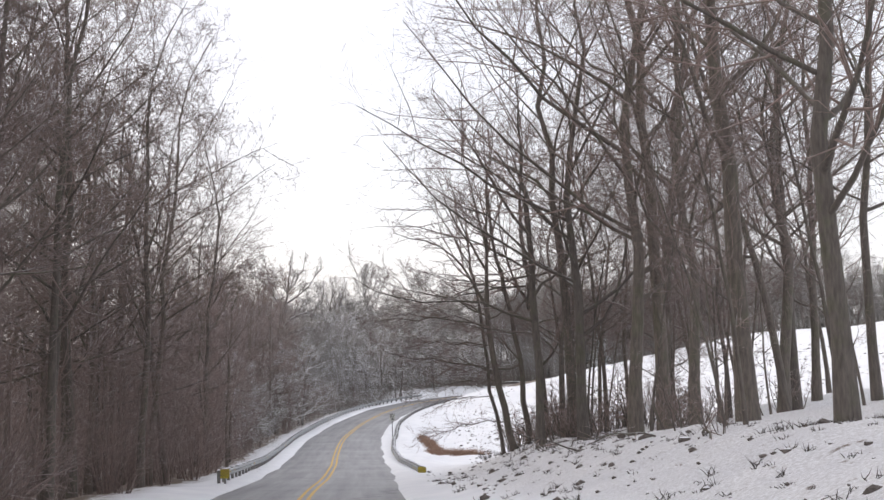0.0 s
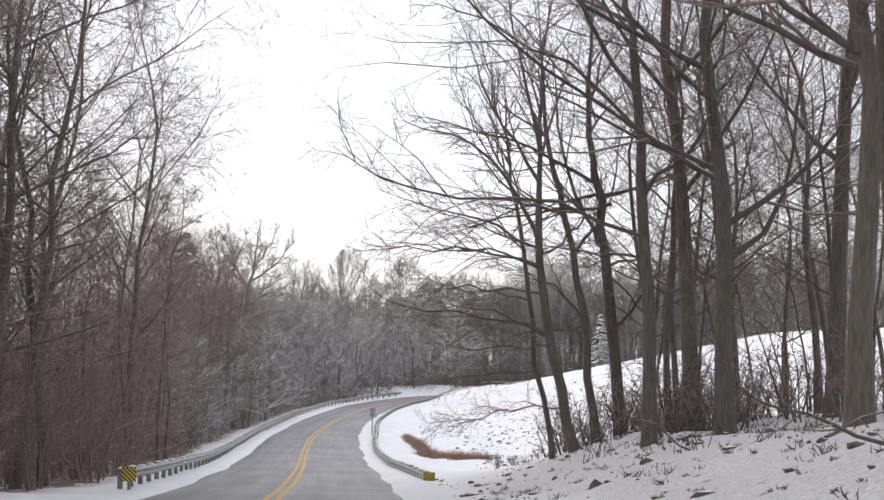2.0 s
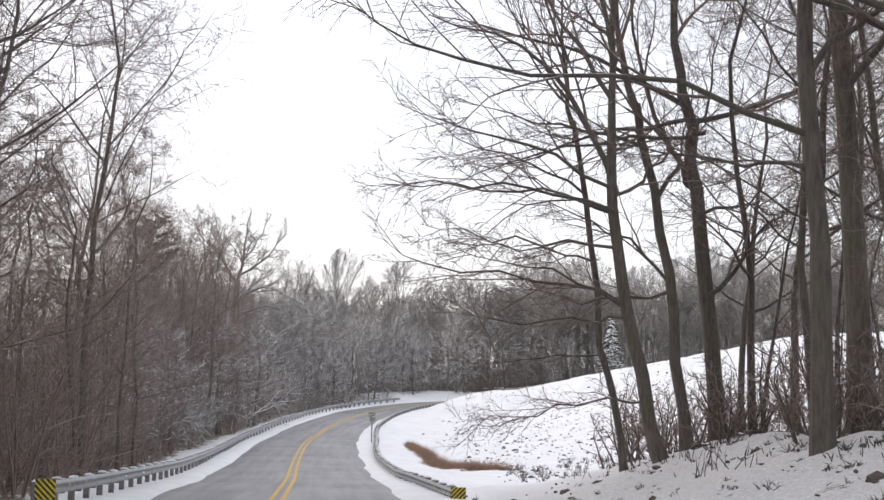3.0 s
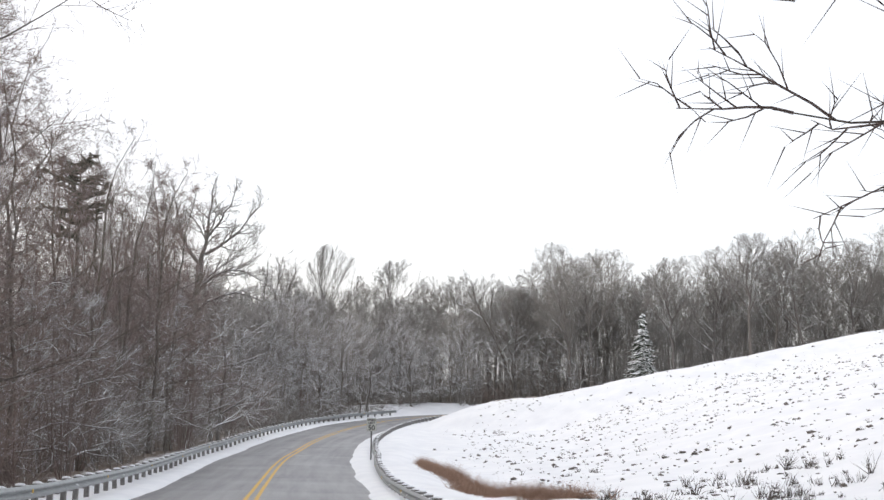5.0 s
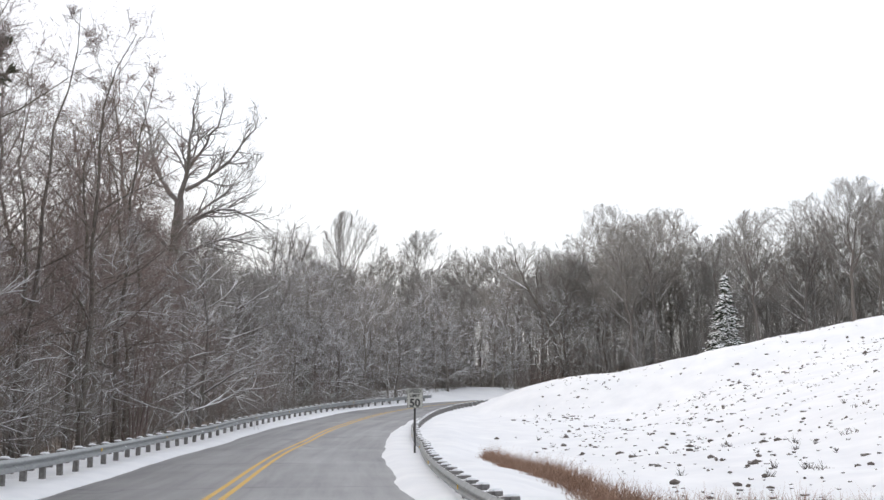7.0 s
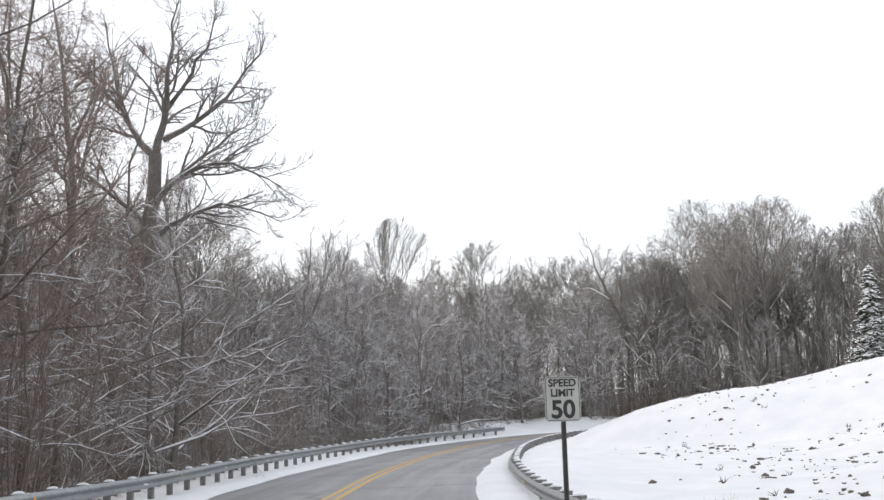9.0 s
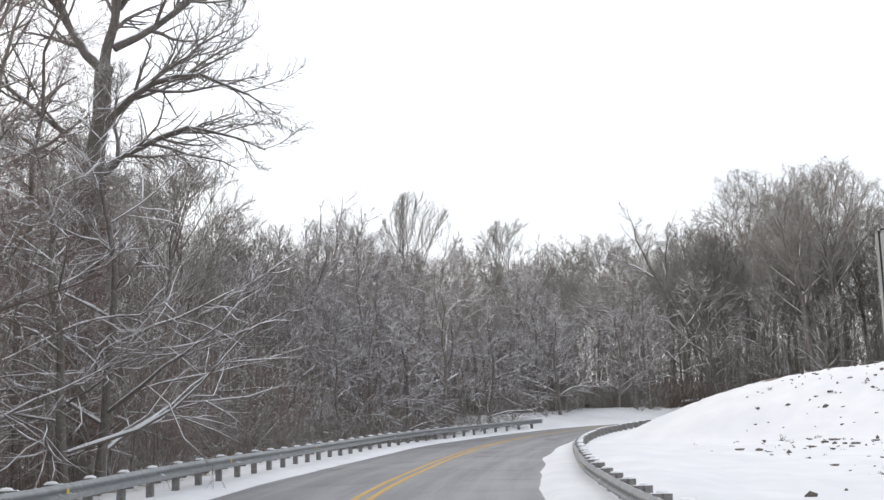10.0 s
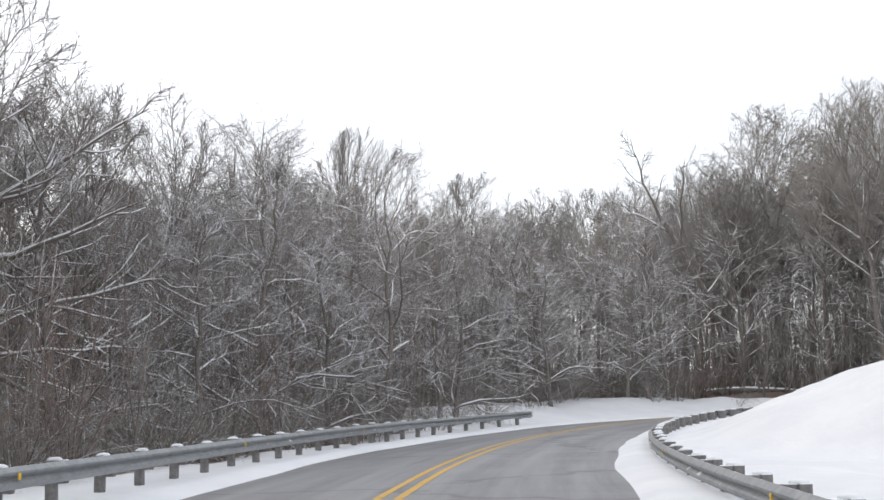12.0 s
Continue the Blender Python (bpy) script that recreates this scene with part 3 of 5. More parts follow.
def conifer(name, label, seed, height, radius, mat, whorls=15, per=9, droop=-0.25, bare=0.05, clump=1.0, rounded=False):
    """An evergreen: trunk and boughs of short needle sprays."""
    rng = np.random.RandomState(seed)
    root = new(name)
    trunk, crown = Wood(), Wood()
    trunk.add(np.array([[[0, 0, -0.2], [0.05, 0, height * 0.5], [0, 0.05, height]]]), np.array([[radius * 0.09, radius * 0.06, 0.02]]), 7)
    n = whorls * per
    f = bare + (0.98 - bare) * (np.arange(n) // per + rng.uniform(-0.4, 0.4, n)) / whorls
    a = rng.uniform(0, 2 * np.pi, n)
    L = radius * (1.04 - f) / (1 - bare) ** 0.5 * rng.uniform(0.7, 1.1, n)
    if rounded:
        g = np.clip((f - bare) / (1 - bare), 0, 1)
        L = radius * np.sqrt(np.maximum(0.12, 1 - (1.6 * g - 0.8) ** 2)) * rng.uniform(0.35, 1.15, n)
    O = np.stack([0 * f, 0 * f, np.clip(f, 0, 1) * height], axis=1)
    D = np.stack([np.cos(a), np.sin(a), np.full(n, droop) + rng.uniform(-0.15, 0.15, n)], axis=1)
    P = grow(rng, O, D, np.maximum(L, 0.25), 5, 0.08, 0.04)
    R = np.repeat((np.array([0.3, 1.0, 0.9, 0.6, 0.1]) * 0.09 * clump)[None], n, 0)
    crown.add(P, R, 4, tip=True)
    O, D, L2, R2 = children(rng, P, R, L, 9, 0.2, 1.0, 50, 0.5, 0.7, flat=0.6)
    P2 = grow(rng, O, D, np.maximum(L2, 0.2), 3, 0.1, -0.03)
    crown.add(P2, np.repeat((np.array([0.35, 0.8, 0.1]) * 0.08 * clump)[None], len(P2), 0), 3, tip=True)
    trunk.make("trunk", BARK, root)
    crown.make("crown", mat, root)
    return tagged(root, label, "tree")


def shrub(name, label, seed, height, stems, spread, mats, twigs=(6, 5), lift=0.03, droop=0.0):
    rng = np.random.RandomState(seed)
    root = new(name)
    a = rng.uniform(0, 2 * np.pi, stems)
    O = np.stack([np.cos(a), np.sin(a), np.zeros(stems)], axis=1) * rng.uniform(0, 0.5, stems)[:, None]
    O[:, 2] = -0.15
    out = rng.uniform(0.15, 1.0, stems) * spread
    D = np.stack([np.cos(a) * out, np.sin(a) * out, np.ones(stems)], axis=1)
    L = height * rng.uniform(0.55, 1.1, stems)
    P = grow(rng, O, D, L, 6, 0.10, lift - droop)
    R = taper(rng.uniform(0.018, 0.04, stems) * min(1.0, 0.35 + height / 5), 6, 0.25)
    w, c = Wood(), Wood()
    w.add(P, R, 4)
    O, D, L2, R2 = children(rng, P, R, L, twigs[0], 0.15, 1.0, 50, 0.45, 0.6)
    P2 = grow(rng, O, D, L2, 4, 0.14, lift)
    r2 = taper(np.maximum(R2, 0.009), 4, 0.35)
    c.add(P2, r2, 3, tip=True)
    O, D, L3, R3 = children(rng, P2, r2, L2, twigs[1], 0.1, 1.0, 45, 0.5, 0.7)
    P3 = grow(rng, O, D, np.maximum(L3, 0.2), 2, 0, 0)
    c.add(P3, taper(np.full(len(P3), 0.007), 2, 0.2), 3, tip=True)
    w.make("stem_base", mats[0], root)
    c.make("crown", mats[1], root)
    tagged(root, label, "shrub")
    return root


def stand(src, x, y, turn=0.0, size=1.0, lean=(0.0, 0.0), sink=0.0, label=""):
    """A copy of a thing on the ground at (x, y)."""
    m = pose(x, y, ground_at(x, y) - sink, lean[0], lean[1], 0) @ pose(0, 0, 0, 0, 0, turn)
    ob = copy_thing(src, m)
    ob.scale = (size, size, size)
    if label:
        tagged(ob, label)
    return ob


def grove(name, label, sources, seed, count, wide, mat):
    """A clump of trees joined into one mesh, to be set out several times."""
    r = random.Random(seed)
    V, Q, T, n = [], [], [], 0
    for k in range(count):
        size, turn, way, out = r.uniform(0.78, 1.0), r.uniform(0, 6.28), k * 2.4, wide * math.sqrt((k + 0.3) / count)
        c, d = math.cos(turn) * size, math.sin(turn) * size
        for ch in sources[k % len(sources)].children:
            me = ch.data
            v = np.empty(len(me.vertices) * 3, np.float32)
            me.vertices.foreach_get("co", v)
            v = v.reshape(-1, 3)
            lo = np.empty(len(me.loops), np.int32)
            me.loops.foreach_get("vertex_index", lo)
            tot = np.empty(len(me.polygons), np.int32)
            me.polygons.foreach_get("loop_total", tot)
            q = int((tot == 4).sum()) * 4
            V.append(np.stack([v[:, 0] * c - v[:, 1] * d + out * math.cos(way), v[:, 0] * d + v[:, 1] * c + out * math.sin(way), v[:, 2] * size], axis=1))
            Q.append(lo[:q].reshape(-1, 4) + n)
            T.append(lo[q:].reshape(-1, 3) + n)
            n += len(v)
    ob = mesh_object(name, np.concatenate(V), [np.concatenate(Q), np.concatenate(T)], mat)
    return tagged(ob, label, "woodland", kind="stuff")


rnd = random.Random(7)
LAD, LIT = (BARK_SNOW, TWIG_SNOW), (BARK, TWIG_LIGHT)
BIG = [tree("tree", "tall bare hardwood on the snowy roadside bank", 11, 25, 0.27, 15, 0.26, 36, 0.42, "oval", (8, 6, 4), wander=0.08, fine=True, twig_r=0.008),
       tree("tree", "tall bare hardwood with spreading limbs on the snowy bank", 12, 24, 0.25, 16, 0.22, 30, 0.44, "oval", (8, 6, 4), wander=0.09, fine=True, twig_r=0.008,
            big=((0.3, 170, 28, 11), (0.38, 205, 35, 9), (0.2, 5, 34, 8))),
       tree("tree", "slim bare hardwood leaning over the snowy bank", 13, 21, 0.16, 16, 0.24, 24, 0.36, "oval", (7, 6, 4), wander=0.08, fine=True, twig_r=0.009),
       tree("tree", "thin bare sapling on the snowy bank", 14, 13, 0.07, 14, 0.2, 40, 0.24, "oval", (5, 4, 3), wander=0.08, twig_r=0.008)]
MID = [tree("tree", "tall slim bare tree in the dense roadside wood", 21, 25, 0.2, 18, 0.25, 42, 0.30, "oval", (8, 6, 3), wander=0.07, twig_r=0.012),
       tree("tree", "tall bare tree with fine brown twigs in the wood", 22, 24, 0.18, 20, 0.22, 26, 0.27, "cone", (8, 6, 3), wander=0.06, twig_r=0.012),
       tree("tree", "straight bare tree with many twiggy branches in the wood", 23, 25, 0.18, 22, 0.2, 16, 0.25, "cone", (8, 7, 3), wander=0.05, lift=0.03, twig_r=0.012)]
GREY = (BARK_GREY, TWIG_GREY)
FAR = [domed_tree("tree", "broad bare grey tree with a rounded crown in the far wood", 31, 24, 0.34, 0.58, 0.42, 16, (36, 78), (8, 7, 4), GREY),
       domed_tree("tree", "bare grey tree with a dense rounded crown in the far wood", 32, 22, 0.28, 0.5, 0.34, 17, (32, 76), (8, 7, 4), GREY),
       domed_tree("tree", "slender upright bare tree fanning out in the far wood", 33, 25, 0.24, 0.4, 0.38, 16, (58, 82), (7, 7, 4), GREY, wander=0.025, spread=22),
       domed_tree("tree", "wide bare tree with crooked limbs in the far wood", 34, 22, 0.3, 0.58, 0.32, 16, (24, 70), (8, 7, 4), GREY, wander=0.09, spread=40)]
BACK = [domed_tree("tree", "bare grey tree deep in the far wood", 35, 24, 0.26, 0.5, 0.36, 12, (30, 74), (6, 6, 3), GREY, 0.024),
        domed_tree("tree", "slim bare grey tree deep in the far wood", 36, 22, 0.22, 0.4, 0.3, 12, (36, 76), (6, 6, 3), GREY, 0.024)]
LADEN = [tree("tree", "young bare tree with snow lying along its branches", 41, 14, 0.19, 17, 0.1, 24, 0.46, "cone", (8, 7, 3), wander=0.11, lift=0.03, mats=LAD, twig_r=0.011, laden=True),
         tree("tree", "young bare tree with snow-laden spreading branches", 42, 12, 0.18, 17, 0.08, 14, 0.54, "cone", (8, 7, 3), wander=0.12, lift=0.02, mats=LAD, twig_r=0.011, laden=True),
         tree("tree", "bare tree with a snow-dusted crooked crown", 43, 17, 0.24, 17, 0.15, 33, 0.46, "oval", (8, 7, 4), wander=0.11, lift=0.05, mats=LAD, twig_r=0.011, laden=True)]
BRUSH = [shrub("shrub", "tangled leafless brown brush at the edge of the wood", 51, 4.5, 13, 1.1, (TWIG, TWIG), (7, 6), droop=0.05),
         shrub("shrub", "tall leafless brown thicket under the trees", 52, 7.5, 13, 0.45, (TWIG, TWIG), (9, 6))]
BRUSH_SNOW = [shrub("shrub", "leafless thicket with snow on its arching twigs", 53, 5.0, 12, 1.5, (BARK_SNOW, TWIG_LIGHT), (7, 6), droop=0.10),
              shrub("shrub", "tall leafless thicket with snow on its twigs", 54, 6.5, 11, 1.0, (BARK_SNOW, TWIG_LIGHT), (9, 6), droop=0.07)]
WEEDY = [shrub("shrub", "low leafless bramble on the snowy bank", 55, 1.7, 9, 0.7, (BARK, TWIG), (6, 4))]
PROTOTYPES = BIG + MID + FAR + BACK + LADEN + BRUSH + BRUSH_SNOW + WEEDY

# roadside bank, right of the road
for k, (x, y, turn, size, leanx, leany) in enumerate([
        (10.2, 73.5, 40, 0.85, 0, 0), (15.5, 72, 150, 0.9, 0, -2), (7.75, 69.6, 250, 0.8, 0, -2), (8.6, 74.0, 10, 0.75, 0, 0), (11.5, 71, 80, 0.85, 0, 0), (9.2, 63.0, 200, 0.8, 0, 0),
        (7.3, 60.0, 300, 1.0, 0, 1), (7.3, 56.2, 0, 1.0, 0, -2), (11.6, 60.3, 130, 1.1, 0, 0), (8.7, 50.3, 20, 1.15, 0, 0), (9.7, 36.0, 220, 1.1, 0, 0),
        (10.1, 45.4, 90, 0.9, 0, -2), (10.1, 51.5, 340, 1.15, 0, 0), (12.9, 43.8, 170, 0.95, 0, -6), (13.5, 36.5, 30, 0.95, 0, -2), (14.5, 50, 60, 1, 0, 0),
        (17, 57, 200, 0.9, 0, 0), (13, 66, 100, 0.9, 0, 0), (20, 64, 10, 0.9, 0, 0)]):
    src = BIG[2] if k in (0, 1, 2, 3, 4, 5, 13, 14, 17) else BIG[k % 2]
    stand(src, x, y, turn, size, (leanx, leany))
for x, y, size in ((14.2, 58, 0.75), (16.8, 66, 0.8), (15.2, 77, 0.7), (22.5, 70, 0.85), (18.4, 74, 0.7), (13.4, 71, 0.6), (12.4, 62.5, 0.65)):
    stand(BIG[2], x, y, rnd.uniform(0, 360), size, (rnd.uniform(-2, 2), rnd.uniform(-3, 2)))
for x, y, size in ((6.9, 61.5, 0.75), (7.9, 64.8, 0.75)):
    stand(BIG[2], x, y, rnd.uniform(0, 360), size, (rnd.uniform(-2, 2), rnd.uniform(-4, 1)))
for k in range(24):
    y = 30 + 44 * rnd.random()
    x = 7.5 + rnd.uniform(0, 11) - (y - 50) * 0.04
    stand(BIG[3], x, y, rnd.uniform(0, 360), rnd.uniform(0.6, 1.1), (rnd.uniform(-6, 6), rnd.uniform(-8, 4)))
for k in range(14):
    y = 30 + 46 * rnd.random()
    x = 6.5 + rnd.uniform(0, 8) - (y - 50) * 0.06
    stand(WEEDY[0], x, y, rnd.uniform(0, 360), rnd.uniform(0.6, 1.3))


for k in range(30):
    y = 54 + 26 * rnd.random()
    x = 5.2 + rnd.uniform(0, 9) - (y - 68) * 0.12
    stand(WEEDY[0], x, y, rnd.uniform(0, 360), rnd.uniform(1.1, 2.0))


NB = int(np.argmax(C[:, 1] > 233))


def left_of(y, off):
    i = int(np.argmin(np.abs(C[:NB, 1] - y)))
    return C[i, 0] - CR[i, 0] * off, C[i, 1] - CR[i, 1] * off


def stand_top(src, height, x, y, top, lean=(0.0, 0.0)):
    """A copy whose top reaches about that height above datum."""
    size = (top - ground_at(x, y)) / height
    return stand(src, x, y, rnd.uniform(0, 360), max(0.3, size * rnd.uniform(0.9, 1.06)), lean)


# the wood left of the road, going on behind the start
for k in range(64):
    y = -26 + 200 * (k + rnd.random()) / 64
    off = 9 + (20 * rnd.random() ** 1.4 if k % 2 else 5 * rnd.random())
    big = 1.0 if y < 80 else (0.68 + 0.012 * max(0, off - 12) if y < 134 else 0.74)
    if y > 150:
        off += 6
    x, y = left_of(y, off)
    if y < 6:
        continue
    stand(MID[k % 3], x, y, rnd.uniform(0, 360), big * rnd.uniform(0.86, 1.04), (rnd.uniform(-2, 2), rnd.uniform(-2, 2)))
for k in range(26):
    x, y = left_of(14 + 92 * (k + rnd.random()) / 26, 7.2 + 5.5 * rnd.random())
    stand(MID[(k * 2) % 3], x, y, rnd.uniform(0, 360), rnd.uniform(0.82, 1.0) * (1.0 if y < 76 or (y < 102 and k % 3 == 0) else 0.66), (rnd.uniform(-2, 2), rnd.uniform(-2, 3)))
for k in range(16):
    x, y = left_of(110 + 58 * (k + rnd.random()) / 16, 9 + 6 * rnd.random())
    stand(MID[k % 3], x, y, rnd.uniform(0, 360), rnd.uniform(0.66, 0.8))
for k in range(12):
    x, y = left_of(16 + 66 * (k + rnd.random()) / 12, 8.5 + 14 * rnd.random())
    stand(MID[(1, 2, 2)[k % 3]], x, y, rnd.uniform(0, 360), rnd.uniform(0.8, 1.0), (rnd.uniform(-2, 2), rnd.uniform(-2, 2)))
# brush along its edge
for k in range(100):
    y = 4 + 205 * (k + rnd.random()) / 100
    x, y = left_of(y, rnd.uniform(7.6, 13) if y < 168 else rnd.uniform(6.8, 10))
    stand((BRUSH if y < 115 or rnd.random() < 0.35 else BRUSH_SNOW)[k % 2], x, y, rnd.uniform(0, 360), rnd.uniform(0.7, 1.15) if y < 150 else rnd.uniform(0.4, 0.8))
# bank trees added beside the start, mostly out of view, to shade the snow
for k in range(16):
    x, y = left_of(-34 + 64 * (k + rnd.random()) / 16, -rnd.uniform(10, 19))
    if y > 20:
        stand(BIG[k % 2], x, y, rnd.uniform(0, 360), rnd.uniform(0.9, 1.05))
for k in range(16):
    x, y = left_of(108 + 62 * (k + rnd.random()) / 16, rnd.uniform(8, 13))
    stand(LADEN[k % 2], x, y, rnd.uniform(0, 360), rnd.uniform(0.5, 0.85), (rnd.uniform(-6, 6), rnd.uniform(-4, 6)))
for k in range(22):
    x, y = left_of(190 + 30 * (k + rnd.random()) / 22, rnd.uniform(6.3, 9))
    stand(BRUSH_SNOW[0], x, y, rnd.uniform(0, 360), rnd.uniform(0.3, 0.6))
# snow-laden trees towards the bend, low before the swept tree
for k in range(30):
    x, y = left_of(172 + 46 * (k + rnd.random()) / 30, rnd.uniform(7.5, 18))
    if y < 198:
        stand(BRUSH_SNOW[k % 2], x, y, rnd.uniform(0, 360), rnd.uniform(0.3, 0.5))
        continue
    stand(LADEN[k % 3], x, y, rnd.uniform(0, 360), rnd.uniform(0.6, 0.9) * (0.75 if k % 3 == 2 else 1.0) * (0.9 if y > 200 else 1.0), (rnd.uniform(-4, 4), rnd.uniform(-4, 4)))
for k in range(24):
    x, y = left_of((198 if k % 3 else 178) + 12 * (k + rnd.random()) / 24, rnd.uniform(14, 28) if k % 3 else rnd.uniform(23, 30))
    top = max(10.5, 15.5 - 0.3 * (y - 183)) + rnd.uniform(-2.5, 0.5)
    src, h = ((MID[k % 3], 25), (LADEN[2], 17))[k % 2]
    stand_top(src, h, x, y, top)
for src, h, x, y, top in ((FAR[1], 22, -23.9, 191.5, 18), (FAR[0], 24, -27, 187.5, 18.6), (FAR[1], 22, -29.9, 190.5, 17.7), (MID[1], 25, -32.8, 195.5, 18.7), (FAR[3], 22, -28.2, 200, 17.7), (MID[0], 25, -35, 186.5, 18.8), (FAR[1], 22, -30.4, 211.5, 17.7), (FAR[3], 22, -37.7, 198.5, 19.9), (FAR[1], 22, -21.6, 203, 17), (FAR[1], 22, -19, 208.5, 15.5), (FAR[3], 22, -24, 209.5, 18.6), (FAR[1], 22, -25.6, 204.5, 20.6), (FAR[1], 22, -31.5, 207.5, 17.3), (FAR[3], 22, -26.9, 213.5, 16.1), (FAR[1], 22, -35.6, 203.5, 18.9), (FAR[0], 24, -22.3, 218.5, 14.5), (FAR[3], 22, -29.2, 221.5, 17.2)):
    stand_top(src, h, x, y, top)
for x, y, size in ((-16.9, 239.3, 0.8), (-28.6, 205.5, 1.02), (-19.2, 222.3, 0.9)):
    stand(LADEN[2] if size > 1 else LADEN[1], x, y, rnd.uniform(0, 360), size)
for x, y, size in ((-14.9, 236.3, 1.3), (-17.5, 230.3, 1.2), (-13.8, 242.3, 1.0), (11.7, 240.7, 0.4), (7.7, 240.3, 0.35)):
    stand(BRUSH_SNOW[0], x, y, rnd.uniform(0, 360), size)
for k in range(20):
    x = -25 + 22 * (k + rnd.random()) / 20
    y = 240 + 11 * rnd.random() + max(0, x + 12) * 0.35
    stand(LADEN[(0, 2)[k % 2]], x, y, rnd.uniform(0, 360), rnd.uniform(0.55, 0.85), (rnd.uniform(-5, 5), rnd.uniform(-5, 5)))
EDGE = [(-9.0, 211.1), (-7.0, 219.6), (-3.7, 228.0), (-0.9, 233.9), (4.7, 238.4), (9.2, 240.7)]


def bend_spot(back):
    """A spot behind the wood's edge outside the bend, up to so far back from it."""
    j = rnd.randrange(len(EDGE) - 1)
    q, d = rnd.random(), 0.6 + back * rnd.random()
    (xa, ya), (xb, yb) = EDGE[j], EDGE[j + 1]
    n = math.hypot(xb - xa, yb - ya)
    return xa + (xb - xa) * q - (yb - ya) / n * d, ya + (yb - ya) * q + (xb - xa) / n * d


for k in range(24):
    x, y = bend_spot(12)
    stand(LADEN[k % 3], x, y, rnd.uniform(0, 360), rnd.uniform(0.45, 0.85), (rnd.uniform(-5, 5), rnd.uniform(-5, 5)))
for k in range(34):
    x, y = bend_spot(6)
    stand(BRUSH_SNOW[k % 2], x, y, rnd.uniform(0, 360), rnd.uniform(0.35, 0.8))
for k in range(14):
    x, y = bend_spot(9)
    stand_top(FAR[(1, 2)[k % 2]], (22, 25)[k % 2], x - 1.5, y + 2, rnd.uniform(11, 14.5))
for k in range(12):
    x = -24 + 20 * (k + rnd.random()) / 12
    stand(BRUSH_SNOW[k % 2], x, 238 + 8 * rnd.random() + max(0, x + 12) * 0.4, rnd.uniform(0, 360), rnd.uniform(0.6, 1.1))
for x, y, size in ((6.4, 249.8, 0.7), (14.9, 249.1, 0.7), (19.3, 246.5, 0.6), (23.2, 242.5, 0.55)):
    stand(LADEN[0 if x < 10 else 2], x, y, rnd.uniform(0, 360), size, (rnd.uniform(-6, 6), rnd.uniform(-8, 2)))
# far wood: single trees of note, then the rest round the bend and behind the hill
for src, h, x, y, top in ((FAR[2], 25, -14.8, 275, 31.2), (FAR[0], 24, -3.6, 299, 31.6), (FAR[0], 24, 7.9, 292, 28.0), (FAR[3], 22, 23.9, 273, 31.8), (FAR[1], 22, -23.7, 266, 27.6), (FAR[0], 24, 31, 262, 29.5),
                          (FAR[1], 22, -9.5, 283, 26.5), (FAR[1], 22, 13.2, 281, 27.2), (FAR[1], 22, -19.5, 270, 25), (FAR[1], 22, 2.4, 287, 27)):
    size = (top - ground_at(x, y)) / h
    stand(src, x, y, rnd.uniform(0, 360), size)
for k in range(46):
    x = -55 + 72 * (k + rnd.random()) / 46
    y = (252 + 36 * rnd.random()) if x > -14 else (234 + 44 * rnd.random())
    top = 21.0 + (y - 250) * 0.118 + (1.0 if x < -14 else 0)
    stand_top((FAR[k % 4] if y < 266 else BACK[k % 2]), ((24, 22, 25, 22)[k % 4] if y < 266 else (24, 22)[k % 2]), x, y, top * rnd.uniform(0.86, 0.98))
for k in range(46):
    x = 15 + 110 * ((k + rnd.random()) / 46) ** 1.5
    y = 247 - min(26, max(0, x - 16) * 0.9) + 26 * rnd.random()
    if abs(x - 28.9) < 6 and y < 238:
        y += 16
    stand_top(FAR[(0, 1, 3)[k % 3]], (24, 22, 22)[k % 3], x, y, 25.6 + min(2.5, 0.06 * (x - 14)) + rnd.uniform(-3.5, 0.8))
CLUMP = [grove("far_wood", "bare grey trees closing the far wood", BACK, 95 + k, 7, 8.0, GREY[1]) for k in range(3)]
for k in range(16):
    x = -66 + 230 * (k + rnd.random()) / 16
    y = 278 + 26 * rnd.random() - (14 if x > 40 else 0)
    stand_top(CLUMP[k % 3], 23, x, y, 23.8 + 0.118 * (y - 270) + rnd.uniform(-1.5, 0.5))
for k in range(12):
    x = 20 + 110 * ((k + rnd.random()) / 12) ** 1.5
    y = 262 - min(26, max(0, x - 16) * 0.85) + 12 * rnd.random()
    if abs(x - 28.9) < 12 and y < 250:
        y += 14
    stand_top(CLUMP[k % 3], 23, x, y, 24.4 + min(2.5, 0.06 * (x - 14)) + rnd.uniform(-2, 1.0))
# brambles where the inner verge runs out
for x, y, size in ((8.6, 243.6, 1.6), (9.6, 244.8, 1.9), (10.8, 245.6, 1.5), (7.6, 244.6, 1.3), (12.2, 246.4, 1.6)):
    stand(WEEDY[0], x, y, rnd.uniform(0, 360), size, label="low leafless brown bramble beside the fallen trunk")
# unseen clumps added behind the start to shade the road and bank
UNSEEN_WOOD = grove("roadside_wood", "bare trees added out of view behind the start as shade", MID, 99, 6, 8.0, TWIG)
for y, off in ((2, 17), (-14, 18), (-28, 19), (-8, -17), (-24, -18)):
    x, y = left_of(y, off)
    stand(UNSEEN_WOOD, x, y, rnd.uniform(0, 360), 0.95)
for ob in PROTOTYPES + CLUMP + [UNSEEN_WOOD]:
    for o in (*ob.children_recursive, ob):
        bpy.data.objects.remove(o)

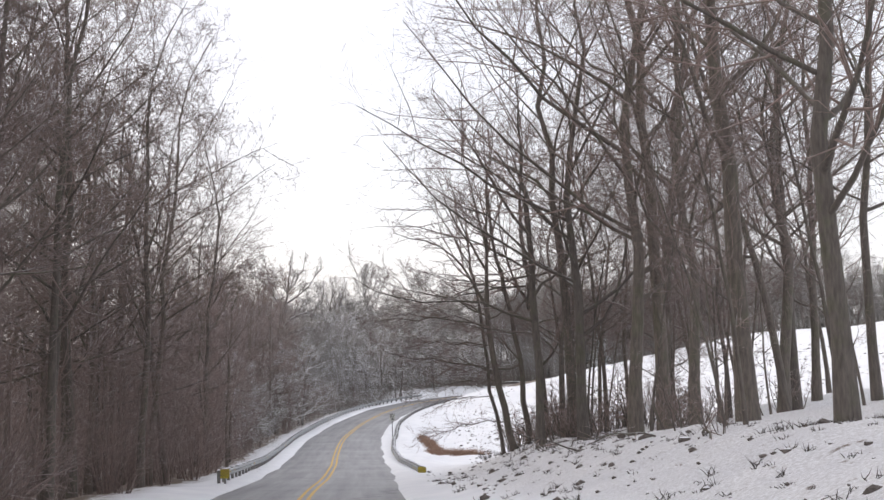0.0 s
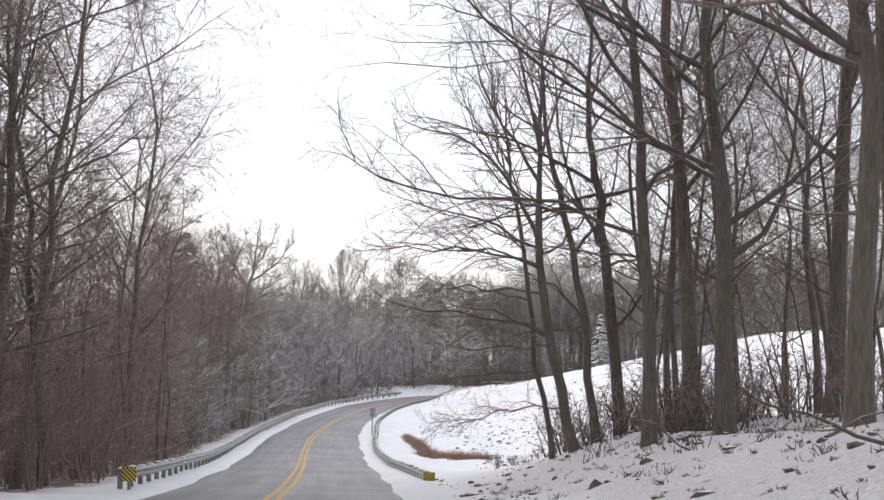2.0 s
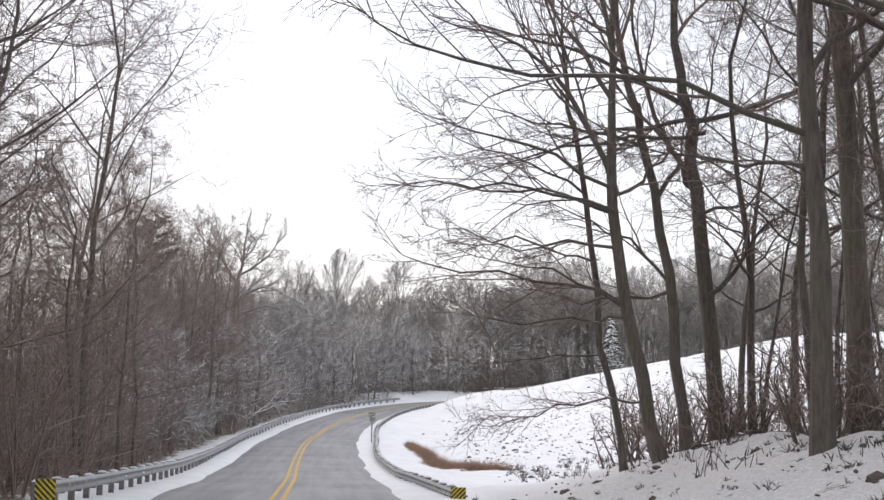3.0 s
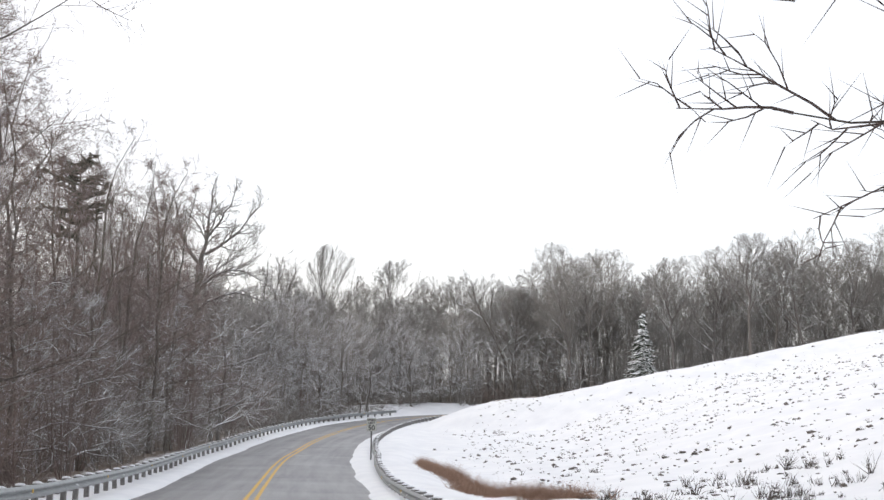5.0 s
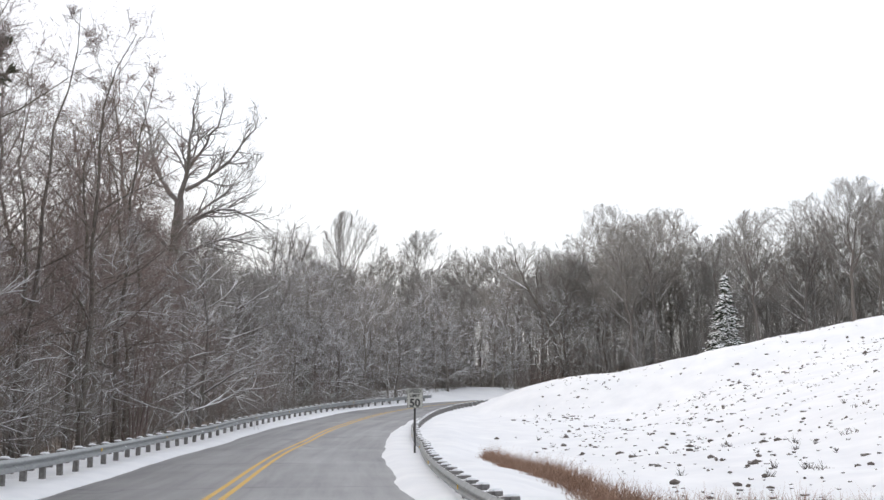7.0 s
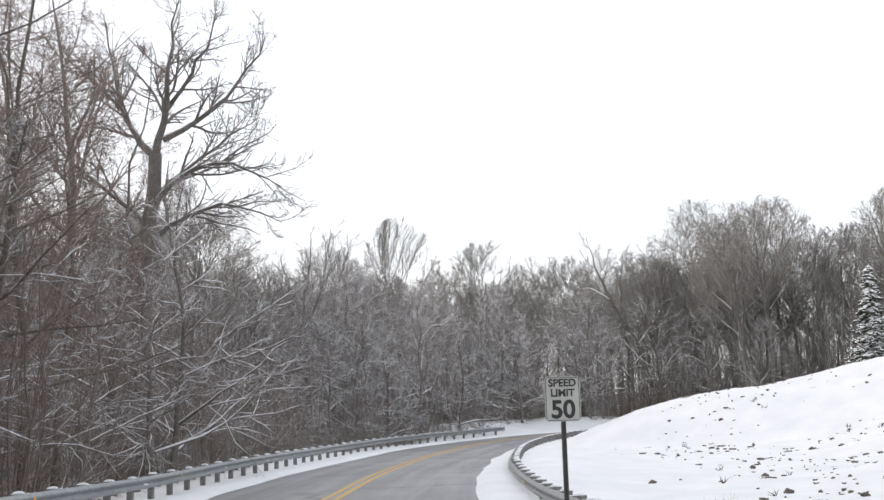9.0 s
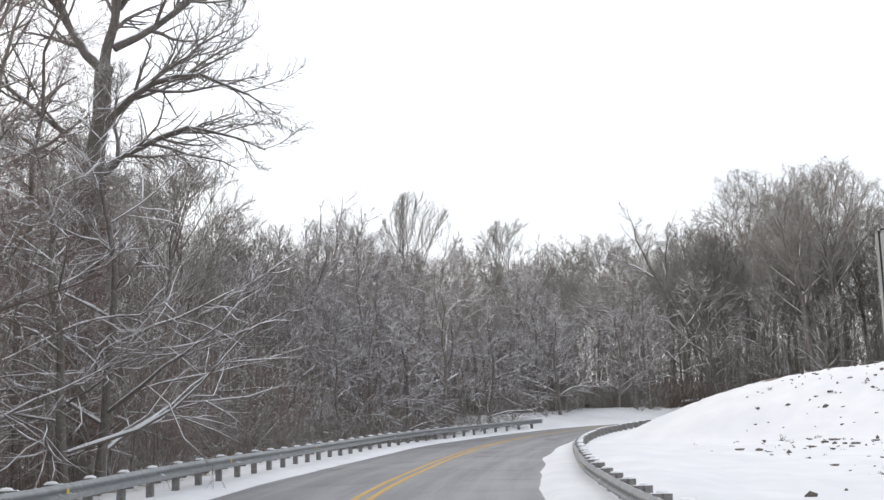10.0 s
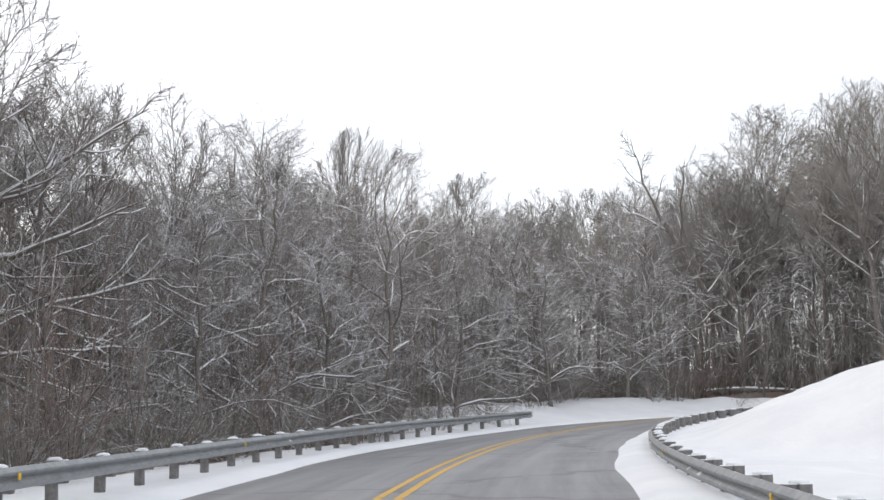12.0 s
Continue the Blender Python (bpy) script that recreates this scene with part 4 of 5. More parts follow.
# single trees that stand out
NEAR = (BARK, TWIG)
SPRAY = dict(twigs=(9, 7, 4), twig_r=0.009, spread=32, lift=0.015)
x0, y0 = 6.75, 69.3
reaching = forked_tree("tree", "thick bare hardwood with long limbs reaching out towards the road", 67, [(0, 0, -0.4), (-0.35, 0, 2.6), (-0.4, 0, 6.2), (-0.6, 0, 7.8), (-1, 0, 9.8)], 0.24, [
    ([(-1, 0, 9.6), (-1.2, 0.2, 11.8), (-1.2, 0.3, 15), (-0.8, 0.4, 19)], 0.65),
    ([(-0.45, 0, 6.9), (-1.1, 0.2, 7.7), (-1.7, 0.3, 9), (-2.4, 0.4, 11.5), (-2.6, 0.5, 15)], 0.5),
    ([(-0.36, 0, 8.7), (-1.7, -0.3, 8.5), (-3.3, -0.6, 8.3), (-5.6, -0.9, 7.7), (-7.5, -1, 6.9)], 0.3),
    ([(-0.7, 0, 9), (1.0, 0.4, 9.6), (3, 0.8, 10.2), (5, 1, 11.6)], 0.4),
    ([(-0.7, 0, 9.1), (-2.5, 0.6, 8.9), (-4.6, 1, 8.2), (-6.5, 1.2, 7.9)], 0.3),
    ([(-0.4, 0, 4), (0.6, -0.4, 5), (1.3, -0.6, 6.3), (2, -0.8, 6.6)], 0.35),
    ([(-0.4, 0, 6.4), (0.8, 0.3, 6.9), (1.6, 0.5, 6.4), (2.6, 0.6, 6.8)], 0.25),
    ([(-1, 0, 9.5), (-3, 0.5, 11), (-5.5, 0.8, 11.6), (-8, 1, 12.2)], 0.35)], NEAR, **SPRAY)
reaching.location = (x0, y0, ground_at(x0, y0))
x0, y0 = 5.45, 57.0
far_reaching = forked_tree("tree", "bare hardwood with one long thin limb curving up over the verge", 78, [(0, 0, -0.4), (0, 0, 4.2), (-0.1, 0, 6), (-0.15, 0, 8), (-0.4, 0, 11)], 0.19, [
    ([(-0.08, 0, 5.6), (-1.7, 0, 6.35), (-3.2, 0, 6.65), (-5.3, 0, 6.65), (-6.9, 0, 6.85), (-7.8, 0, 7.1), (-8.65, 0, 8.0)], 0.34),
    ([(-0.4, 0, 10.8), (-0.6, 0.2, 13.5), (-0.8, 0.3, 18)], 0.65),
    ([(-0.2, 0, 8.5), (-2, 0.5, 10.5), (-4, 0.8, 11.6), (-6, 1, 12.4)], 0.35),
    ([(-0.1, 0, 6.8), (1.4, -0.5, 8.3), (2.4, -0.8, 10.6)], 0.4),
    ([(-0.3, 0, 9.6), (-2, -0.5, 12), (-3.5, -0.8, 14.5), (-4.6, -1, 16)], 0.4),
    ([(-0.1, 0, 5.0), (-1.6, 0.8, 5.3), (-3.8, 1.2, 5.6)], 0.25)], NEAR, (9, 7, 4), 0.009, False, 32, 0.03)
far_reaching.location = (x0, y0, ground_at(x0, y0))
x0, y0 = 5.8, 69.0
curved = forked_tree("tree", "bare hardwood curving up from the edge of the snowy bank", 69, [(0, 0, -0.4), (-0.38, 0, 2.4), (-0.5, 0, 4.9), (-0.85, 0, 7.3), (-1.4, 0, 9.6)], 0.17, [
    ([(-1.4, 0, 9.4), (-1.75, 0.2, 11.4), (-2, 0.3, 14), (-2.2, 0.3, 17)], 0.7),
    ([(-0.52, 0, 4.6), (-1.1, 0.3, 5.4), (-2, 0.5, 6.1), (-2.9, 0.7, 6.7), (-4.6, 0.8, 6.9)], 0.35),
    ([(-0.6, 0, 4.3), (-1.4, -0.4, 4.2), (-2.7, -0.6, 4.0), (-3.5, -0.7, 3.9), (-5, -0.8, 4.3)], 0.3),
    ([(-1.1, 0, 8.3), (-2.6, 0.4, 8.9), (-4.4, 0.6, 9.2), (-6.4, 0.8, 9.8)], 0.35),
    ([(-0.8, 0, 7), (0.2, 0.4, 8.5), (0.9, 0.6, 10.4), (1.4, 0.6, 13)], 0.45)], NEAR, **SPRAY)
curved.location = (x0, y0, ground_at(x0, y0))
x0, y0 = 4.43, 71.0
slender = forked_tree("tree", "slender bare tree leaning towards the road", 70, [(0, 0, -0.4), (-0.46, 0, 3.1), (-1.08, 0, 7.2), (-1.55, 0, 10.2)], 0.115, [
    ([(-1.55, 0, 10), (-1.8, 0.1, 12.8), (-2, 0.2, 15)], 0.7),
    ([(-0.5, 0, 3.2), (-1.6, 0.3, 3.3), (-3.2, 0.5, 3.0), (-4.9, 0.6, 3.1)], 0.32),
    ([(-1.7, 0, 10.8), (-2.6, 0.3, 12.2), (-3.6, 0.5, 13.9), (-4.2, 0.6, 15.8)], 0.45),
    ([(-1.7, 0, 12), (-2.3, -0.3, 13.6), (-2.8, -0.4, 15.4), (-3.1, -0.4, 17.4)], 0.45),
    ([(-0.9, 0, 6), (-2.2, -0.3, 6.4), (-4, -0.5, 6.3), (-5.6, -0.6, 6.6)], 0.35),
    ([(-1.2, 0, 8), (-2.6, 0.3, 8.9), (-4.4, 0.4, 9.4), (-6.2, 0.5, 10.4)], 0.4)], NEAR, **SPRAY)
slender.location = (x0, y0, ground_at(x0, y0))
x0, y0 = 5.0, 68.1
slanting = forked_tree("tree", "slanting bare hardwood with fans of level branches on the snowy bank", 68, [(0, 0, -0.4), (-0.7, 0, 2.3), (-1.2, 0, 4.35), (-1.4, 0, 6.8), (-1.45, 0, 8.7)], 0.2, [
    ([(-1.45, 0, 8.6), (-1.45, 0.2, 11.3), (-1.2, 0.3, 15), (-1, 0.4, 18)], 0.62),
    ([(-1.3, 0, 7.0), (-2.2, -0.1, 9.0), (-3.1, -0.2, 10.6), (-4.7, -0.3, 11.2), (-6.5, -0.4, 11.8)], 0.5),
    ([(-1.35, 0, 6.5), (-2.5, 0.4, 6.9), (-4, 0.8, 7.25), (-5.8, 1.1, 7.3), (-7.4, 1.3, 7.4)], 0.3),
    ([(-1.4, 0, 6.6), (-3, -0.5, 7.0), (-4.5, -0.9, 7.15), (-6.4, -1.1, 7.0), (-7.7, -1.2, 7.0)], 0.28),
    ([(-1.2, 0, 4.1), (-2.1, 0.2, 4.7), (-3.5, 0.5, 4.85), (-5.4, 0.8, 4.9), (-6.9, 1, 5.2), (-7.6, 1, 5.8)], 0.3),
    ([(-1.15, 0, 4.0), (-2.1, -0.3, 4.55), (-4, -0.7, 5.0), (-5.8, -1, 5.4)], 0.26),
    ([(-1.05, 0, 3.7), (-1.8, 0.3, 3.7), (-3, 0.5, 3.55), (-4.5, 0.8, 3.65), (-6, 1, 3.85)], 0.24),
    ([(-0.3, 0, 1.5), (-1.6, -0.3, 1.6), (-3, -0.5, 1.35), (-4, -0.6, 0.85), (-4.9, -0.7, 1.1)], 0.2),
    ([(-1.4, 0, 5.6), (-3, 0.6, 5.9), (-5, 1, 5.85), (-6.6, 1.2, 6.3)], 0.26),
    ([(-1.4, 0, 7.2), (-3.4, -0.6, 8.2), (-5.6, -1, 8.5), (-7.4, -1.2, 9.2)], 0.28),
    ([(-1.4, 0, 9.6), (-2.6, 0.4, 11.6), (-3.7, 0.6, 13.6), (-4.4, 0.7, 16)], 0.4),
    ([(-1.4, 0, 10.6), (-2.0, -0.4, 13), (-2.6, -0.6, 15.6), (-2.8, -0.6, 18)], 0.4),
    ([(-1.4, 0, 7), (0, 0.5, 8), (1.5, 0.8, 9.5)], 0.3)], NEAR, **SPRAY)
slanting.location = (x0, y0, ground_at(x0, y0))
x0, y0 = -22.8, 176.0
big_oak = forked_tree("tree", "great bare hardwood with forked crown and snow on its limbs", 61, [(0, 0, -0.4), (0.3, 0, 5), (0.5, 0, 11), (1.0, 0, 16.3)], 0.5, [
    ([(1.0, 0, 16.1), (-0.3, 0.4, 17.6), (-1.3, 0.8, 19.4), (-1.4, 1, 21.2), (-1.9, 1, 23.6)], 0.42),
    ([(1.0, 0, 16.1), (1.7, -0.4, 17.8), (1.5, -0.6, 19.6), (2.0, -0.8, 21.6), (2.4, -1, 24)], 0.45),
    ([(1.4, 0, 17.0), (3.0, 0.6, 18.0), (4.4, 1.0, 19.4), (5.6, 1.2, 21.0), (6.4, 1.2, 22.6)], 0.36),
    ([(1.6, 0, 18.6), (2.8, -0.4, 20.0), (3.8, -0.6, 21.8), (4.4, -0.7, 23.4)], 0.26),
    ([(-0.9, 0.6, 18.8), (-2.2, 0.2, 20.2), (-3.4, 0, 21.2), (-4.2, -0.2, 22.6)], 0.22),
    ([(0.7, 0, 13.2), (2.2, -0.5, 15.1), (4.0, -1.0, 15.6), (6.0, -1.4, 15.0), (7.8, -1.6, 13.8)], 0.36),
    ([(0.8, 0, 13.8), (2.4, 0.8, 15.6), (4.0, 1.4, 17.0), (5.0, 1.8, 18.0), (6.0, 2, 18.6)], 0.26),
    ([(0.6, 0, 12.5), (-1.4, -1, 14.5), (-3.6, -1.5, 16.4), (-4.6, -1.5, 19)], 0.3),
    ([(0.55, 0, 11.3), (1.7, -0.3, 12.5), (3.5, -0.8, 13.4), (5.6, -1.2, 13.5), (7.6, -1.4, 12.3)], 0.36)], (BARK_SNOW, TWIG_LIGHT))
vine = Wood()
vr = np.random.RandomState(91)
va, vh = vr.uniform(0, 6.283, 900), vr.uniform(1.5, 11.5, 900)
vo = np.stack([np.cos(va) * 0.4 + 0.04 * vh, np.sin(va) * 0.4, vh], axis=1)
vd = np.stack([np.cos(va), np.sin(va), vr.uniform(-0.6, 0.7, 900)], axis=1)
vine.add(grow(vr, vo, vd, vr.uniform(0.2, 0.8, 900), 3, 0.3, -0.05), taper(np.full(900, 0.03), 3, 0.5), 3, tip=True)
vine.make("dead_vine", VINE, big_oak, "reddish dead vine round the trunk")
big_oak.location = (x0, y0, ground_at(x0, y0))
x0, y0 = -25.5, 171.4
v_tree = forked_tree("tree", "old bare hardwood parting low into two thick limbs", 62, [(0, 0, -0.4), (0.1, 0, 4), (0.0, 0, 9.4)], 0.5, [
    ([(0, 0, 9.2), (-1.6, 0.4, 11), (-2.4, 0.8, 14), (-2.3, 1, 17), (-3, 1, 21)], 0.6),
    ([(0, 0, 9.2), (1.2, -0.4, 11), (1.3, -0.6, 15), (0.8, -0.8, 18.5), (0.2, -1, 23)], 0.55),
    ([(0.4, 0, 9.6), (2.4, 1.0, 10.6), (4.4, 1.4, 11.4)], 0.24)], (BARK_SNOW, TWIG_LIGHT))
v_tree.location = (x0, y0, ground_at(x0, y0))
x0, y0 = -25.4, 197.5
swept = forked_tree("tree", "slanting bare tree with snow-laden limbs all swept to one side", 65, [(0, 0, -0.4), (0.4, 0, 3), (1.2, 0, 6), (1.9, 0, 8.4)], 0.26, [
    ([(1.9, 0, 8.2), (3.2, 0.3, 9.5), (5.5, 0.6, 10.8), (8.2, 0.9, 12.6)], 0.55),
    ([(1.7, 0, 7.2), (4.0, -0.5, 7.6), (6.5, -0.8, 8.4), (8.6, -1.0, 9.2)], 0.45),
    ([(1.2, 0, 5.7), (4.0, 0.6, 5.9), (7.0, 1.0, 6.7), (8.8, 1.2, 7.0)], 0.45),
    ([(0.8, 0, 4.2), (3.0, -0.6, 4.4), (6.0, -1.2, 4.8), (8.6, -1.4, 4.6)], 0.42),
    ([(0.5, 0, 3.0), (3.0, 0.8, 3.0), (6.0, 1.3, 3.3)], 0.35),
    ([(1.9, 0, 8.2), (2.6, -0.4, 11), (4.0, -0.6, 13.6)], 0.5),
    ([(1.5, 0, 7.0), (-0.5, 0.4, 8.7), (-1.6, 0.6, 11)], 0.4)], LAD, (9, 7, 4), 0.015, True)
swept.location = (x0, y0, ground_at(x0, y0))
x0, y0 = 15.9, 253.6
leaner = forked_tree("tree", "bare tree leaning over from the edge of the far wood", 66, [(0, 0, -0.4), (-1.5, 0, 4), (-3.4, 0, 9), (-6.0, 0, 13.6)], 0.24, [
    ([(-6.0, 0, 13.4), (-7.4, 0.3, 17), (-8.2, 0.4, 20.5)], 0.6),
    ([(-4.6, 0, 11.2), (-4.8, -0.5, 15), (-4.2, -0.8, 18.6)], 0.5),
    ([(-5.6, 0, 12.8), (-8.4, 0.5, 14.6), (-10.0, 0.7, 15.8)], 0.4),
    ([(-3.0, 0, 8.0), (-1.0, 0.6, 10.5), (0.4, 0.8, 13.0)], 0.4)], (BARK_SNOW, TWIG_LIGHT), (8, 6, 3), 0.018, True)
leaner.location = (x0, y0, ground_at(x0, y0))
x0, y0 = -23.7, 259.0
crooked = forked_tree("tree", "crooked bare hardwood with snow on its twisting limbs", 92, [(0, 0, -0.4), (-0.1, 0, 6), (0.2, 0, 11), (0, 0, 13.5)], 0.36, [
    ([(0, 0, 13.3), (-0.9, 0.2, 15.2), (-1.6, 0.2, 17.4), (-0.6, 0.3, 19), (-0.8, 0.3, 23)], 0.6),
    ([(0, 0, 13.3), (0.9, -0.3, 15.5), (0.4, -0.4, 17.5), (1.4, -0.4, 19.6), (1.8, -0.4, 24)], 0.55),
    ([(0.2, 0, 10.6), (1.6, 0.4, 11.6), (3.4, 0.7, 13.2), (5.9, 1, 14.9)], 0.5),
    ([(0.1, 0, 12.2), (-2, -0.5, 14), (-3.6, -0.8, 16.8), (-4.2, -1, 20.4)], 0.42),
    ([(0.1, 0, 9.2), (-1.8, 0.4, 9.6), (-3.4, 0.7, 11.2), (-4.6, 0.9, 13.6)], 0.4),
    ([(0.6, 0, 15), (2.4, 0.5, 17), (3.4, 0.8, 19.5), (4, 1, 22.4)], 0.4)], LAD, (12, 9, 4), 0.018, True)
crooked.location = (x0, y0, ground_at(x0, y0))
x0, y0 = 11.7, 251.5
arching = forked_tree("tree", "small bare tree with snow along its arching boughs", 93, [(0, 0, -0.4), (0.1, 0, 3), (-0.1, 0, 6), (0, 0, 9)], 0.13, [
    ([(0.05, 0, 4.2), (-1.2, 0.1, 5.6), (-2.6, 0.2, 6.7), (-4.4, 0.3, 7.2)], 0.6),
    ([(0.05, 0, 2.0), (-0.9, -0.2, 3.0), (-2.2, -0.3, 3.1), (-3.6, -0.4, 2.7)], 0.6),
    ([(0, 0, 5.5), (1.4, 0.2, 6.8), (2.8, 0.3, 7.2), (4, 0.4, 6.6)], 0.45),
    ([(0, 0, 7.5), (-1.4, 0.4, 9), (-2.4, 0.6, 10.4)], 0.45),
    ([(0, 0, 8.8), (0.6, 0, 10.6), (0.8, 0, 12.5)], 0.5),
    ([(0.1, 0, 3.4), (1.8, -0.4, 4.2), (3.6, -0.6, 4.0)], 0.4)], LAD, (7, 6, 3), 0.014, True)
arching.location = (x0, y0, ground_at(x0, y0))


def sprawling(label, seed, x, y, stems, low, high, tall):
    """A many-stemmed snow-laden bush whose stems fan out between two angles from upright."""
    r = random.Random(seed)
    lines = []
    for k in range(stems):
        a, b, n = math.radians(low + (high - low) * (k + r.random()) / stems), r.uniform(-0.35, 0.35), tall * r.uniform(0.7, 1.1)
        sx, cz, x1 = math.sin(a), math.cos(a), r.uniform(-2.0, 2.0)
        lines.append(([(x1, b, -0.2), (x1 + sx * n * 0.3, b * 3, cz * n * 0.36), (x1 + sx * n * 0.66, b * 5, cz * n * 0.7), (x1 + sx * n, b * 7, cz * n * 0.96)], r.uniform(0.45, 0.8)))
    ob = forked_tree("shrub", label, seed, [(0, 0, -0.4), (0, 0, 0.3), (0.1, 0, 0.8)], 0.13, lines, LAD, (8, 6, 3), 0.013, True, 30, 0.03)
    ob.location = (x, y, ground_at(x, y))
    return tagged(ob, category="shrub")


sprawling("many-stemmed bush with snow along its slanting stems", 141, -14.2, 249.0, 12, -30, 68, 9.0)
sprawling("many-stemmed bush with snow along its slanting stems", 142, -9.6, 250.5, 10, -22, 60, 7.5)
sprawling("many-stemmed bush with snow along its slanting stems", 143, -19.0, 247.0, 9, -35, 45, 8.5)
x0, y0 = 28.9, 222.7
fir = conifer("tree", "small evergreen fir loaded with snow", 63, 16.0 - ground_at(x0, y0), 3.0, NEEDLE_SNOW, 17, 12, -0.45, clump=1.9)
fir.location = (x0, y0, ground_at(x0, y0))
x0, y0 = -23.5, 139.0
pine = conifer("tree", "tall pine with a dark green tufted top", 64, 19.5, 2.6, NEEDLE, 6, 6, 0.25, 0.72, 1.7, True)
pine.location = (x0, y0, ground_at(x0, y0))


# ---------------------------------------------------------------- thickets and deep wood
def thicket(name, label, seed, spots, low, high, mat, twigs, stem=0.03, twig=0.008, reach=0.28):
    """Many saplings joined: a stem and side twigs each."""
    rng = np.random.RandomState(seed)
    n = len(spots)
    z, _ = terrain(spots[:, 0], spots[:, 1])
    O = np.stack([spots[:, 0], spots[:, 1], z - 0.2], axis=1)
    L = rng.uniform(low, high, n)
    D = np.stack([rng.normal(0, 0.1, n), rng.normal(0, 0.1, n), np.ones(n)], axis=1)
    P = grow(rng, O, D, L, 4, 0.05, 0.03)
    R = taper(stem * rng.uniform(0.6, 1.6, n) * (L / high) ** 0.5, 4, 0.3)
    w = Wood()
    w.add(P, R, 3, tip=True)
    O, D, L2, R2 = children(rng, P, R, L, twigs, 0.12, 1.0, 48, reach, 0.5)
    P2 = grow(rng, O, D, L2, 3, 0.1, 0.05)
    w.add(P2, taper(np.full(len(P2), twig * 1.4), 3, 0.5), 3, tip=True)
    O, D, L3, R3 = children(rng, P2, taper(np.full(len(P2), twig * 1.4), 3, 0.5), L2, 2, 0.1, 1.0, 45, 0.7, 0.6)
    P3 = grow(rng, O, D, L3, 2, 0, 0)
    w.add(P3, taper(np.full(len(P3), twig), 2, 0.3), 3, tip=True)
    ob = mesh_object(name, np.concatenate(w.v), [np.concatenate(w.q), np.concatenate(w.t)], mat)
    return tagged(ob, label, "thicket", kind="stuff")


rs = np.random.RandomState(5)


def belt(n, y0, y1, near, far):
    """Spots in a belt left of the road."""
    yy = rs.uniform(y0, y1, n)
    i = np.argmin(np.abs(C[None, :NB, 1] - yy[:, None]), axis=1)
    off = near + (far - near) * rs.uniform(0, 1, n) ** 1.3
    return C[i, :2] - CR[i, :2] * off[:, None] + rs.uniform(-0.5, 0.5, (n, 2))


thicket("thicket", "dense brown saplings filling the roadside wood", 71, belt(900, 0, 125, 9, 30), 5, 12, TWIG, 9, twig=0.011)
thicket("thicket", "dense saplings dusted with snow along the wood", 72, belt(620, 115, 217, 8, 30), 3, 9, TWIG_LIGHT, 9, twig=0.010)
thicket("thicket", "dense reddish saplings below the tall roadside trees", 77, belt(360, 112, 180, 10, 30), 6, 12, TWIG, 9, twig=0.011)
thicket("thicket", "slim reddish trees behind the snow-laden ones at the bend", 79, belt(420, 186, 222, 15, 34), 8, 14, TWIG_LIGHT, 11, 0.05, 0.014, 0.26)
thicket("thicket", "slim bare trees standing deep in the wood", 73, belt(900, -10, 225, 26, 75), 12, 21, TWIG, 9, 0.09, 0.02, 0.2)
spots = np.stack([rs.uniform(-66, 190, 2000), rs.uniform(255, 325, 2000)], axis=1)
thicket("thicket", "slim bare trees filling the far wooded slope", 74, spots, 7, 17, TWIG_GREY, 12, 0.07, 0.026, 0.28)
spots = np.stack([16 + 156 * rs.uniform(0, 1, 1700) ** 1.4, rs.uniform(212, 268, 1700)], axis=1)
spots = spots[spots[:, 1] > 250 - np.minimum(spots[:, 0] - 16, 32) * 0.9]
spots = spots[np.hypot(spots[:, 0] - 28.0, (spots[:, 1] - 220) * 0.6) > 5]
thicket("thicket", "undergrowth below the trees behind the snowy hill", 75, spots, 5, 15, TWIG_GREY, 12, 0.06, 0.024, 0.26)
spots = np.stack([rs.uniform(-18, 28, 480), rs.uniform(243, 262, 480)], axis=1)
thicket("thicket", "low snowy undergrowth at the foot of the far wood", 76, spots, 1.5, 8, TWIG_LIGHT, 10, 0.05, 0.02, 0.35)


# ---------------------------------------------------------------- guard rails
def rail_line(rows, y0, y1, side):
    """Points every half metre along a rail: offsets from the centre line by y, between two stations."""
    ia, ib = int(np.argmin(np.abs(C[:250, 1] - y0))), y1
    dip, low = (0.42, 0.3) if side > 0 else (0.0, 0.0)
    out = []
    for i in range(ia, ib):
        off = np.interp(C[i, 1], [r[0] for r in rows], [r[1] for r in rows])
        for k in (0, 0.5):
            c = C[i] * (1 - k) + C[i + 1] * k
            r = CR[i] * (1 - k) + CR[i + 1] * k
            out.append((*(c + r * off * side)[:2], c[2] - low - (dip - low) * max(0.0, 1 - (i + k - ia) / 13)))
    return np.array(out)


